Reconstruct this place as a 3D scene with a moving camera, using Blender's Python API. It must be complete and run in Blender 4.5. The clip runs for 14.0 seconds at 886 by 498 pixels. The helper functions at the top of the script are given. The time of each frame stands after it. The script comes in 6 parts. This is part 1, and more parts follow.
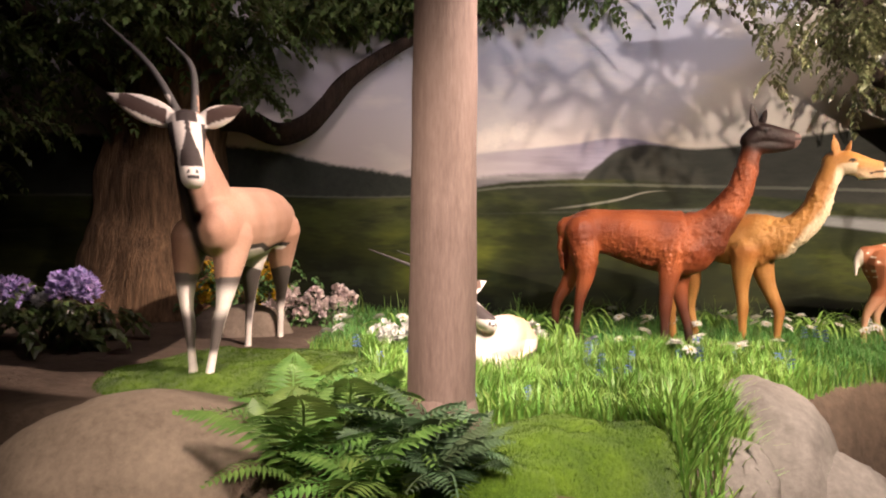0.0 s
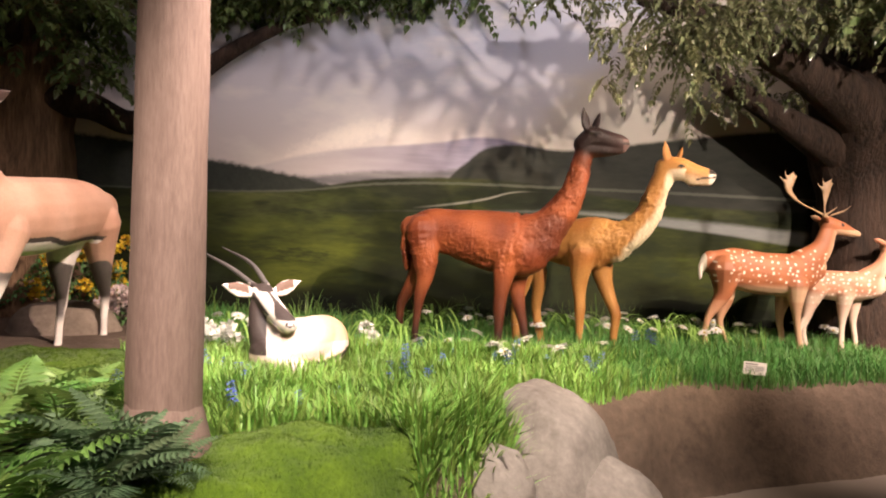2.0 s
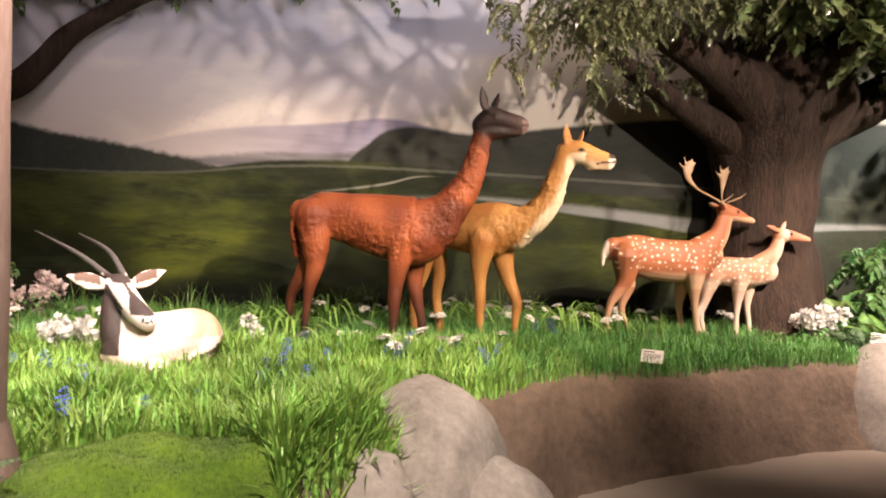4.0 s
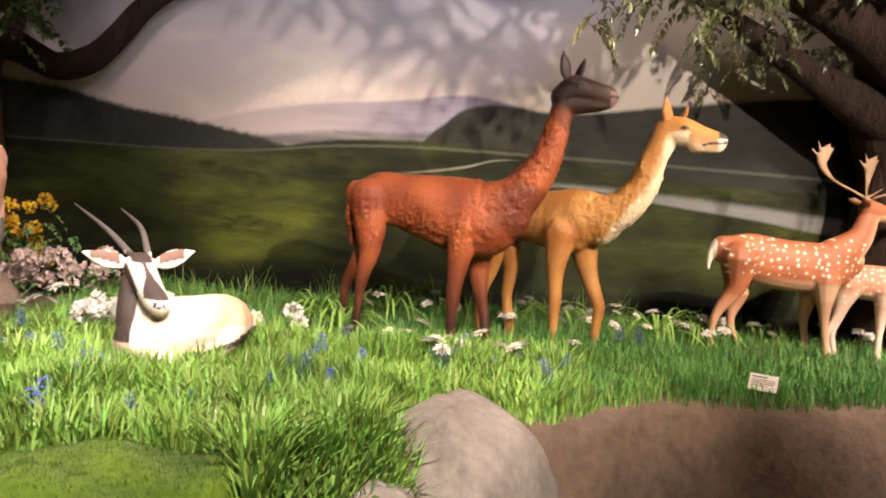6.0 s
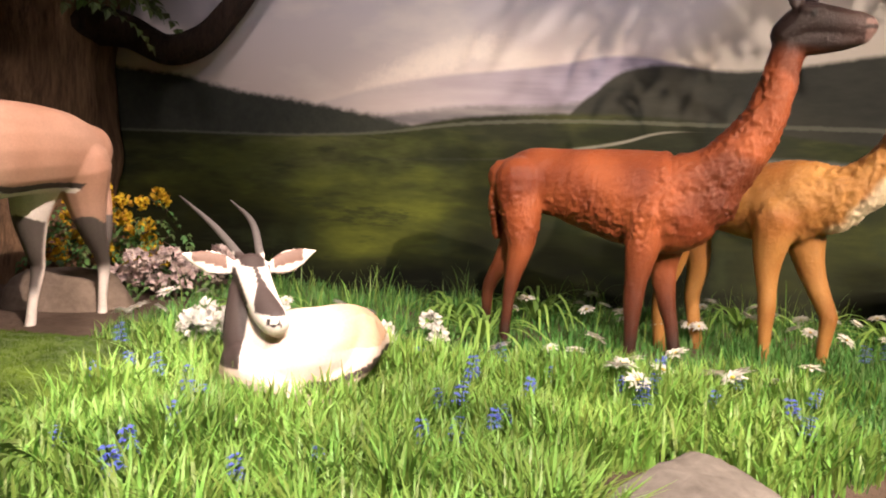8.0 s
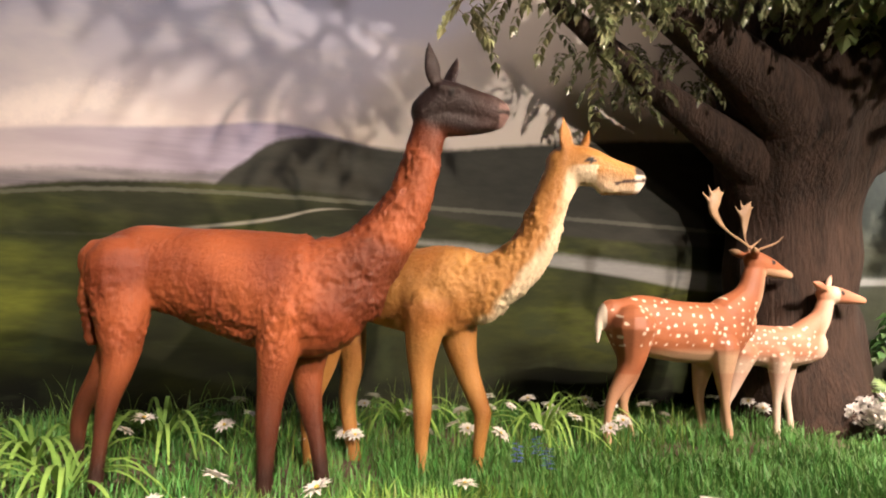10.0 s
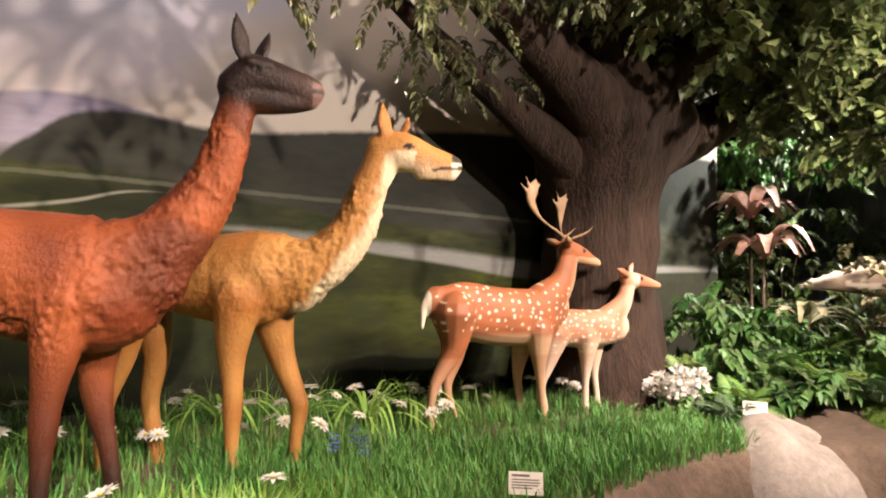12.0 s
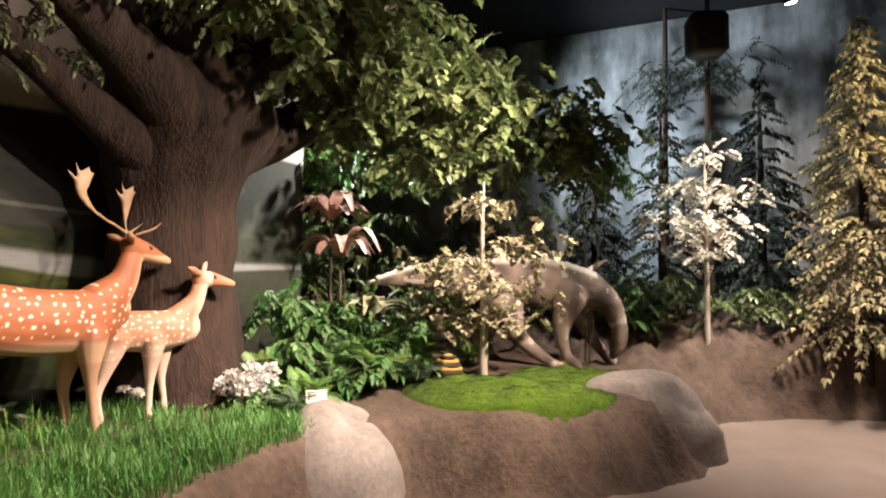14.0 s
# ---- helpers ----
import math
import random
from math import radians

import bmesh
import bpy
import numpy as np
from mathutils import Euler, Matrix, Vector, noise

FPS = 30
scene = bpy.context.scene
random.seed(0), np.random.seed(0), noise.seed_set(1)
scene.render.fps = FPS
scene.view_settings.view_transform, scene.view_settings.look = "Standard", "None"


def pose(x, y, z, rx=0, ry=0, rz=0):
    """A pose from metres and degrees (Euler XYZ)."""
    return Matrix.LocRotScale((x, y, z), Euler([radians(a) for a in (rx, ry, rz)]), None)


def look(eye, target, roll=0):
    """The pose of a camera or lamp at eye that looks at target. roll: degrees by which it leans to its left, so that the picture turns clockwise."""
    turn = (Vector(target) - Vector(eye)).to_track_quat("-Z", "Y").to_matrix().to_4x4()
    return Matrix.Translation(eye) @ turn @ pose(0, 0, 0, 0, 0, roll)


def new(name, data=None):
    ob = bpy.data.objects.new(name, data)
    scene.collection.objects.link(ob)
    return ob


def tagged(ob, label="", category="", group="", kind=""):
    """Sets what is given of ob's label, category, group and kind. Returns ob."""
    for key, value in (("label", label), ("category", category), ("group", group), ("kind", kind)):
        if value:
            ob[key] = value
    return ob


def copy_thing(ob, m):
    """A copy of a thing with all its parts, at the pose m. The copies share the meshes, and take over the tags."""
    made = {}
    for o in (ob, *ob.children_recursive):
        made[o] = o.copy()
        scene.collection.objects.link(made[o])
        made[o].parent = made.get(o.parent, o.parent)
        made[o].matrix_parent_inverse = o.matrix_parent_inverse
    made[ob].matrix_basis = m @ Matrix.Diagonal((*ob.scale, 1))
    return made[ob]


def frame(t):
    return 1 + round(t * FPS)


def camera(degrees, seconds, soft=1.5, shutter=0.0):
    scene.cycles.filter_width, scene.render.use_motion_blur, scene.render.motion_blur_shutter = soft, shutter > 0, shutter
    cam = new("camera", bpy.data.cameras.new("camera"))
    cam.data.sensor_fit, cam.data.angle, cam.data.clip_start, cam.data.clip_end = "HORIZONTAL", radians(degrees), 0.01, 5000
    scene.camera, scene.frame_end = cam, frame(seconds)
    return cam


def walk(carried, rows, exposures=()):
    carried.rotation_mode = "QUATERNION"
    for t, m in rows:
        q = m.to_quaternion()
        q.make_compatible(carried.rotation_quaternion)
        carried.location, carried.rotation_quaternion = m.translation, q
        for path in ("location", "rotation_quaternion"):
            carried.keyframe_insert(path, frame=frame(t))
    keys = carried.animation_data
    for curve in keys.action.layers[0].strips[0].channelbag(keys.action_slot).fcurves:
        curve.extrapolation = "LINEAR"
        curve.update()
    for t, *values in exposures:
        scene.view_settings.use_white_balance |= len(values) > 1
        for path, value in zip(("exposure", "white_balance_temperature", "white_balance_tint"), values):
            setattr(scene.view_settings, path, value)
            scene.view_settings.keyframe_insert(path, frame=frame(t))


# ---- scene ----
cam = camera(69.6, 14.0, 2.0)
METRES, EYE, TILT, LEAN, TURN = 4.3, 1.45, 3.6, 3.4, 0.0
ROWS = [
    (0.0, 0.0, 0.0, 0.0, 0.25, -3.61, -3.98),
    (0.5, 0.0643, -0.0099, 0.0092, 0.37, -3.44, -4.41),
    (1.0, 0.1265, -0.0166, 0.0149, -0.98, -3.77, -4.11),
    (1.5, 0.1673, -0.0051, 0.0167, -2.81, -3.51, -4.13),
    (2.0, 0.2053, 0.0168, 0.0206, -4.08, -3.65, -5.29),
    (2.5, 0.2404, 0.0278, 0.0214, -6.53, -3.75, -5.34),
    (3.0, 0.2503, 0.024, 0.0204, -8.46, -3.76, -5.5),
    (3.5, 0.2527, 0.045, 0.019, -11.04, -3.78, -5.62),
    (6.0, 0.3478, 0.2016, 0.011, -1.04, -5.77, -7.19),
    (6.5, 0.3576, 0.2301, 0.0106, 9.63, -7.44, -6.07),
    (7.0, 0.3132, 0.2739, -0.0037, 11.4, -8.48, -5.06),
    (7.5, 0.2691, 0.3241, -0.0094, 11.33, -8.63, -5.17),
    (8.0, 0.2776, 0.3869, -0.0117, 8.47, -7.61, -5.29),
    (8.5, 0.3047, 0.4641, -0.0046, 0.53, -4.99, -6.45),
    (9.0, 0.3283, 0.5291, 0.0129, -8.92, -0.67, -6.49),
    (11.5, 0.372, 0.5291, 0.0109, -25.55, 1.49, -5.69),
    (12.0, 0.3855, 0.5265, 0.0105, -32.05, 1.77, -5.78),
    (12.5, 0.4019, 0.5278, 0.0103, -41.12, 2.06, -6.04),
    (13.0, 0.4179, 0.5194, 0.0111, -50.49, 2.86, -5.74),
    (13.5, 0.4278, 0.4947, 0.0191, -58.68, 3.97, -5.51),
    (14.0, 0.4304, 0.4754, 0.022, -65.75, 4.64, -5.0),
]
walk(cam, [(t, pose(0, 0, EYE, TILT, LEAN, TURN) @ pose(METRES * x, METRES * y, METRES * z, 90 + pitch, roll, yaw)) for t, x, y, z, yaw, pitch, roll in ROWS])

# ---- light ----
world = bpy.data.worlds.new("dim_hall")
scene.world = world
world.use_nodes = True
world.node_tree.nodes["Background"].inputs[0].default_value = (0.5, 0.5, 0.6, 1)
world.node_tree.nodes["Background"].inputs[1].default_value = 0.008

# eye, target, watts, colour, cone in degrees, softness of the cone's rim
# Only (9.0, 1.43) is seen; some follow cast shadows, others are added to brighten
SPOTS = [
    ((4.5, -0.4, 4.0), (1.9, 5.1, 1.35), 2500, (1.0, 0.78, 0.60), 34, 0.6),
    ((1.5, 0.6, 4.4), (1.0, 3.6, 0.7), 2250, (1.0, 0.83, 0.72), 54, 0.9),
    ((2.3, 2.1, 4.4), (-1.1, 4.3, 1.0), 2400, (1.0, 0.78, 0.68), 42, 0.8),
    ((5.0, 1.9, 4.4), (3.1, 5.0, 1.3), 420, (1.0, 0.76, 0.54), 46, 0.8),
    ((5.8, 2.0, 4.4), (4.6, 5.6, 1.0), 800, (1.0, 0.80, 0.70), 44, 0.8),
    ((6.3, 1.6, 4.4), (7.2, 4.9, 0.9), 3300, (1.0, 0.80, 0.68), 62, 0.8),
    ((9.4, 0.6, 4.5), (10.4, 2.4, 2.2), 1500, (1.0, 0.89, 0.81), 60, 0.8),
    ((9.0, 1.43, 4.36), (9.2, 0.9, 0.0), 1700, (1.0, 0.81, 0.72), 90, 1.0),
    ((1.6, 3.0, 4.6), (1.2, 6.5, 3.5), 230, (0.95, 0.87, 0.98), 96, 1.0),
    ((-1.2, 2.6, 4.6), (-1.4, 6.5, 1.6), 200, (1.0, 0.81, 0.80), 100, 1.0),
    ((10.6, 5.6, 4.6), (12.9, 2.2, 3.8), 1700, (0.80, 0.92, 1.0), 100, 1.0),
    ((9.9, 5.2, 4.7), (8.3, 6.3, 2.4), 2600, (0.98, 0.96, 0.90), 60, 0.8),
    ((3.4, 3.2, 4.6), (3.5, 6.5, 3.4), 190, (1.0, 0.80, 0.66), 62, 1.0),
    ((2.6, 0.4, 4.4), (3.0, 4.4, 0.6), 170, (1.0, 0.80, 0.68), 80, 1.0),
    ((-0.6, -0.6, 4.4), (-0.55, 2.75, 0.7), 2000, (1.0, 0.81, 0.68), 38, 1.0),
    ((7.6, 1.0, 4.0), (7.3, 4.9, 3.45), 2300, (1.0, 0.87, 0.76), 56, 0.9),
    ((5.2, 1.2, 3.5), (3.7, 4.8, 3.4), 1250, (1.0, 0.86, 0.76), 66, 0.95),
    ((5.2, 1.4, 4.4), (4.8, 5.2, 0.8), 2000, (1.0, 0.78, 0.66), 44, 0.9),
    ((9.0, -1.0, 4.6), (10.9, 0.6, 3.4), 1000, (1.0, 0.78, 0.58), 60, 0.9),
]


# ---- materials ----
def nodes_of(name):
    m = bpy.data.materials.new(name)
    m.use_nodes = True
    return m, m.node_tree.nodes, m.node_tree.links, m.node_tree.nodes["Principled BSDF"]


def ramp_node(ns, stops, interpolation="LINEAR"):
    r = ns.new("ShaderNodeValToRGB")
    r.color_ramp.interpolation = interpolation
    while len(r.color_ramp.elements) < len(stops):
        r.color_ramp.elements.new(0.5)
    for e, (p, c) in zip(r.color_ramp.elements, stops):
        e.position, e.color = p, (*c, 1)
    return r


def noise_node(ns, ls, scale, detail=4.0, vector=None, rough=0.55):
    n = ns.new("ShaderNodeTexNoise")
    n.inputs["Scale"].default_value, n.inputs["Detail"].default_value, n.inputs["Roughness"].default_value = scale, detail, rough
    if vector:
        ls.new(vector, n.inputs["Vector"])
    return n


def math_node(ns, ls, op, a, b=None, c=None):
    n = ns.new("ShaderNodeMath")
    n.operation = op
    for i, v in enumerate((a, b, c)):
        if v is None:
            continue
        if isinstance(v, (int, float)):
            n.inputs[i].default_value = v
        else:
            ls.new(v, n.inputs[i])
    return n.outputs[0]


def mix_node(ns, ls, fac, a, b, mode="MIX"):
    n = ns.new("ShaderNodeMix")
    n.data_type, n.blend_type = "RGBA", mode
    for sock, v in ((n.inputs[0], fac), (n.inputs[6], a), (n.inputs[7], b)):
        if isinstance(v, tuple):
            sock.default_value = (*v, 1)
        elif isinstance(v, (int, float)):
            sock.default_value = v
        else:
            ls.new(v, sock)
    return n.outputs[2]


def stretched(ns, ls, sx, sy, sz):
    t = ns.new("ShaderNodeTexCoord")
    m = ns.new("ShaderNodeMapping")
    m.inputs["Scale"].default_value = (sx, sy, sz)
    ls.new(t.outputs["Object"], m.inputs["Vector"])
    return m.outputs[0]


def surface(name, dark, light, fine=30.0, coarse=3.0, rough=0.8, bump=0.3, depth=0.01, stretch=(1, 1, 1), island=0.0, per_object=0.0, spec=0.3, sheen=0.0, through_light=0.0):
    """A rough surface of two tones: broad stains, fine grain, relief, and a shift from piece to piece."""
    m, ns, ls, b = nodes_of(name)
    v = stretched(ns, ls, *stretch)
    n1, n2 = noise_node(ns, ls, coarse, 3, v), noise_node(ns, ls, fine, 6, v, 0.65)
    f = math_node(ns, ls, "ADD", math_node(ns, ls, "MULTIPLY", n1.outputs[0], 0.55), math_node(ns, ls, "MULTIPLY", n2.outputs[0], 0.45))
    r = ramp_node(ns, [(0.30, dark), (0.52, tuple((a + c) / 2 for a, c in zip(dark, light))), (0.72, light)])
    ls.new(f, r.inputs[0])
    col = r.outputs[0]
    if island or per_object:
        h = ns.new("ShaderNodeHueSaturation")
        src = ns.new("ShaderNodeNewGeometry").outputs["Random Per Island"] if island else ns.new("ShaderNodeObjectInfo").outputs["Random"]
        amount = island or per_object
        ls.new(math_node(ns, ls, "MULTIPLY_ADD", src, amount, 1 - amount / 2), h.inputs["Value"])
        ls.new(math_node(ns, ls, "MULTIPLY_ADD", src, 0.05, 0.475), h.inputs["Hue"])
        ls.new(col, h.inputs["Color"])
        col = h.outputs[0]
    ls.new(col, b.inputs["Base Color"])
    b.inputs["Roughness"].default_value = rough
    b.inputs["Specular IOR Level"].default_value = spec
    b.inputs["Sheen Weight"].default_value = sheen
    if bump:
        k = ns.new("ShaderNodeBump")
        k.inputs["Strength"].default_value, k.inputs["Distance"].default_value = bump, depth
        ls.new(f, k.inputs["Height"])
        ls.new(k.outputs[0], b.inputs["Normal"])
    if through_light:
        t = ns.new("ShaderNodeBsdfTranslucent")
        ls.new(col, t.inputs[0])
        s = ns.new("ShaderNodeMixShader")
        s.inputs[0].default_value = through_light
        ls.new(b.outputs[0], s.inputs[1])
        ls.new(t.outputs[0], s.inputs[2])
        ls.new(s.outputs[0], ns["Material Output"].inputs[0])
    return m


def coat(name, bump=0.25, scale=60.0, stretch=(1, 1, 1), rough=0.6, spec=0.5):
    """Painted statue coat: its pattern is stored on the mesh, with brushed grain and relief on top."""
    m, ns, ls, b = nodes_of(name)
    a = ns.new("ShaderNodeAttribute")
    a.attribute_name = "coat"
    v = stretched(ns, ls, *stretch)
    n1, n2 = noise_node(ns, ls, 7, 3, v), noise_node(ns, ls, scale, 5, v, 0.7)
    g = math_node(ns, ls, "ADD", math_node(ns, ls, "MULTIPLY", n1.outputs[0], 0.45), math_node(ns, ls, "MULTIPLY", n2.outputs[0], 0.55))
    val = math_node(ns, ls, "MULTIPLY_ADD", g, 0.9, 0.55)
    h = ns.new("ShaderNodeHueSaturation")
    ls.new(val, h.inputs["Value"])
    ls.new(a.outputs["Color"], h.inputs["Color"])
    ls.new(h.outputs[0], b.inputs["Base Color"])
    b.inputs["Roughness"].default_value = rough
    b.inputs["Specular IOR Level"].default_value = spec
    k = ns.new("ShaderNodeBump")
    k.inputs["Strength"].default_value, k.inputs["Distance"].default_value = bump, 0.008
    ls.new(n2.outputs[0], k.inputs["Height"])
    ls.new(k.outputs[0], b.inputs["Normal"])
    return m


def painted_landscape():
    """The painted backdrop: sky, hills, meadows, a road and a river, by height along the wall."""
    m, ns, ls, b = nodes_of("painted_landscape")
    t = ns.new("ShaderNodeTexCoord")
    sep = ns.new("ShaderNodeSeparateXYZ")
    ls.new(t.outputs["Object"], sep.inputs[0])
    x, z = sep.outputs[0], sep.outputs[2]
    brush = noise_node(ns, ls, 1.0, 5, stretched(ns, ls, 5, 5, 16))
    soft = noise_node(ns, ls, 1.0, 4, stretched(ns, ls, 1.1, 1, 2.6))
    ragged = noise_node(ns, ls, 14.0, 5, t.outputs["Object"], 0.7)
    fine = noise_node(ns, ls, 1.0, 6, stretched(ns, ls, 9, 9, 45), 0.7)

    def height(points):
        c = ns.new("ShaderNodeFloatCurve")
        cv = c.mapping.curves[0]
        while len(cv.points) < len(points):
            cv.points.new(0.5, 0.5)
        for p, (px, pz) in zip(cv.points, points):
            p.location = ((px + 6) / 14, pz / 5)
        c.mapping.update()
        ls.new(math_node(ns, ls, "DIVIDE", math_node(ns, ls, "ADD", x, 6.0), 14.0), c.inputs["Value"])
        return math_node(ns, ls, "MULTIPLY", c.outputs[0], 5.0)

    def under(top, rim, rough_by=0.0):
        if rough_by:
            top = math_node(ns, ls, "ADD", top, math_node(ns, ls, "MULTIPLY_ADD", ragged.outputs[0], rough_by, -rough_by / 2))
        d = ns.new("ShaderNodeMapRange")
        d.interpolation_type = "SMOOTHSTEP"
        ls.new(math_node(ns, ls, "SUBTRACT", top, z), d.inputs["Value"])
        d.inputs["From Min"].default_value, d.inputs["From Max"].default_value = -rim, rim
        return d.outputs[0]

    # sky, greyer above, with cream cloud banks low down
    sky = ramp_node(ns, [(0.0, (0.62, 0.52, 0.46)), (0.30, (0.56, 0.50, 0.49)), (0.65, (0.42, 0.41, 0.47)), (1.0, (0.36, 0.37, 0.45))])
    ls.new(math_node(ns, ls, "MULTIPLY_ADD", z, 0.5, -1.1), sky.inputs[0])
    cloud = ramp_node(ns, [(0.50, (0, 0, 0)), (0.66, (1, 1, 1))])
    ls.new(soft.outputs[0], cloud.inputs[0])
    col = mix_node(ns, ls, math_node(ns, ls, "MULTIPLY", cloud.outputs[0], 0.55), sky.outputs[0], (0.74, 0.66, 0.58))
    warm = ns.new("ShaderNodeMapRange")
    warm.interpolation_type = "SMOOTHSTEP"
    ls.new(math_node(ns, ls, "SUBTRACT", math_node(ns, ls, "ADD", x, math_node(ns, ls, "MULTIPLY", soft.outputs[0], 0.7)), math_node(ns, ls, "MULTIPLY_ADD", z, 1.1, -2.9)), warm.inputs["Value"])
    warm.inputs["From Min"].default_value, warm.inputs["From Max"].default_value = 2.25, 2.75
    col = mix_node(ns, ls, math_node(ns, ls, "MULTIPLY", warm.outputs[0], 0.75), col, (0.50, 0.43, 0.34))
    # one bright bank over the valley
    dx = math_node(ns, ls, "MULTIPLY", math_node(ns, ls, "SUBTRACT", x, 0.35), 1.5)
    dz = math_node(ns, ls, "MULTIPLY", math_node(ns, ls, "SUBTRACT", z, math_node(ns, ls, "MULTIPLY_ADD", x, 0.33, 2.42)), 6.5)
    near = math_node(ns, ls, "SUBTRACT", 1.0, math_node(ns, ls, "ADD", math_node(ns, ls, "MULTIPLY", dx, dx), math_node(ns, ls, "MULTIPLY", dz, dz)))
    bank = ns.new("ShaderNodeMapRange")
    ls.new(math_node(ns, ls, "ADD", near, math_node(ns, ls, "MULTIPLY_ADD", ragged.outputs[0], 1.6, -1.0)), bank.inputs["Value"])
    bank.inputs["From Max"].default_value = 0.8
    col = mix_node(ns, ls, math_node(ns, ls, "MULTIPLY", bank.outputs[0], 0.7), col, (0.85, 0.74, 0.64))
    # far violet ridge, middle ridges, dark wooded hills
    far = under(height([(-6, 2.1), (-0.9, 2.15), (0.2, 2.40), (1.3, 2.53), (1.8, 2.60), (2.4, 2.5), (4, 2.3), (8, 2.3)]), 0.02, 0.02)
    strip = noise_node(ns, ls, 1.0, 5, stretched(ns, ls, 1.3, 1, 13), 0.62)
    bands = ramp_node(ns, [(0.28, (0, 0, 0)), (0.72, (1, 1, 1))])
    ls.new(strip.outputs[0], bands.inputs[0])
    haze = ns.new("ShaderNodeMapRange")
    haze.interpolation_type = "SMOOTHSTEP"
    ls.new(x, haze.inputs["Value"])
    haze.inputs["From Min"].default_value, haze.inputs["From Max"].default_value = -0.3, 1.7
    haze.inputs["To Min"].default_value, haze.inputs["To Max"].default_value = 0.30, 0.95
    col = mix_node(ns, ls, math_node(ns, ls, "MULTIPLY", far, haze.outputs[0]), col, mix_node(ns, ls, bands.outputs[0], (0.20, 0.175, 0.24), (0.32, 0.28, 0.35)))
    mid = under(height([(-6, 2.1), (-0.2, 2.12), (0.7, 2.22), (1.3, 2.24), (1.9, 2.33), (3, 2.3), (8, 2.3)]), 0.03, 0.05)
    col = mix_node(ns, ls, math_node(ns, ls, "MULTIPLY", mid, 0.9), col, mix_node(ns, ls, bands.outputs[0], (0.075, 0.07, 0.085), (0.24, 0.22, 0.21)))
    right = under(height([(-6, 1.0), (1.1, 1.9), (1.55, 2.30), (1.95, 2.53), (2.6, 2.50), (3.6, 2.63), (4.8, 2.78), (8, 2.9)]), 0.025, 0.03)
    col = mix_node(ns, ls, right, col, mix_node(ns, ls, brush.outputs[0], (0.017, 0.018, 0.015), (0.046, 0.044, 0.033)))
    left = under(height([(-6, 2.7), (-2.2, 2.48), (-1.7, 2.43), (-1.2, 2.31), (-0.7, 2.24), (0.15, 2.08), (0.6, 1.9), (8, 0.5)]), 0.03, 0.10)
    col = mix_node(ns, ls, left, col, mix_node(ns, ls, ragged.outputs[0], (0.016, 0.018, 0.016), (0.055, 0.06, 0.045)))
    # painted sunlit foliage high on the left
    bough = noise_node(ns, ls, 3.2, 6, t.outputs["Object"], 0.68)
    zone = math_node(ns, ls, "ADD", bough.outputs[0], math_node(ns, ls, "SUBTRACT", math_node(ns, ls, "MULTIPLY_ADD", z, 0.42, -1.52), math_node(ns, ls, "MULTIPLY", math_node(ns, ls, "ABSOLUTE", math_node(ns, ls, "ADD", x, 1.1)), 0.16)))
    leafy = ns.new("ShaderNodeMapRange")
    ls.new(zone, leafy.inputs["Value"])
    leafy.inputs["From Min"].default_value, leafy.inputs["From Max"].default_value = 0.40, 0.50
    col = mix_node(ns, ls, leafy.outputs[0], col, mix_node(ns, ls, ragged.outputs[0], (0.03, 0.035, 0.012), (0.20, 0.19, 0.07)))
    # meadows
    meadow = ramp_node(ns, [(0.0, (0.016, 0.021, 0.007)), (0.25, (0.042, 0.050, 0.013)), (0.5, (0.072, 0.084, 0.018)), (0.75, (0.040, 0.048, 0.018)), (1.0, (0.070, 0.076, 0.04))])
    ls.new(math_node(ns, ls, "ADD", math_node(ns, ls, "MULTIPLY_ADD", z, 0.72, -0.58), math_node(ns, ls, "MULTIPLY_ADD", soft.outputs[0], 0.9, -0.45)), meadow.inputs[0])
    field = mix_node(ns, ls, 0.6, meadow.outputs[0], mix_node(ns, ls, fine.outputs[0], (0.2, 0.2, 0.2), (0.85, 0.85, 0.75)), "OVERLAY")
    low = under(height([(-6, 1.93), (-2.1, 1.97), (-0.2, 1.99), (0.7, 2.14), (1.9, 2.17), (2.5, 2.12), (3.2, 2.02), (4.6, 1.95), (8, 2.0)]), 0.02, 0.03)
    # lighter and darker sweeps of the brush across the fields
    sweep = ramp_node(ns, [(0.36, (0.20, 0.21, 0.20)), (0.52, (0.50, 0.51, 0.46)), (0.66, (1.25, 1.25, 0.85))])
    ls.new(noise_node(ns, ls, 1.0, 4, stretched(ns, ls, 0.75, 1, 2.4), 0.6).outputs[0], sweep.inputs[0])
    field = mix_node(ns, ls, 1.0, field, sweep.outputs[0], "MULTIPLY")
    # lit patch near x 0, llama's cast shadow from x 1, painted into the fields
    shade_tone = ns.new("ShaderNodeCombineColor")
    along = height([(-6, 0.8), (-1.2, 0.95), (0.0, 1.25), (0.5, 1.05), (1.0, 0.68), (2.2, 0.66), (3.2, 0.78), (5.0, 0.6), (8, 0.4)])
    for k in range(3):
        ls.new(along, shade_tone.inputs[k])
    field = mix_node(ns, ls, 1.0, field, shade_tone.outputs[0], "MULTIPLY")
    hedge = ramp_node(ns, [(0.57, (0, 0, 0)), (0.63, (1, 1, 1))])
    ls.new(noise_node(ns, ls, 1.0, 6, stretched(ns, ls, 1.6, 1, 9), 0.65).outputs[0], hedge.inputs[0])
    field = mix_node(ns, ls, math_node(ns, ls, "MULTIPLY", hedge.outputs[0], 0.6), field, (0.018, 0.023, 0.010))
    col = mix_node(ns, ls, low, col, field)
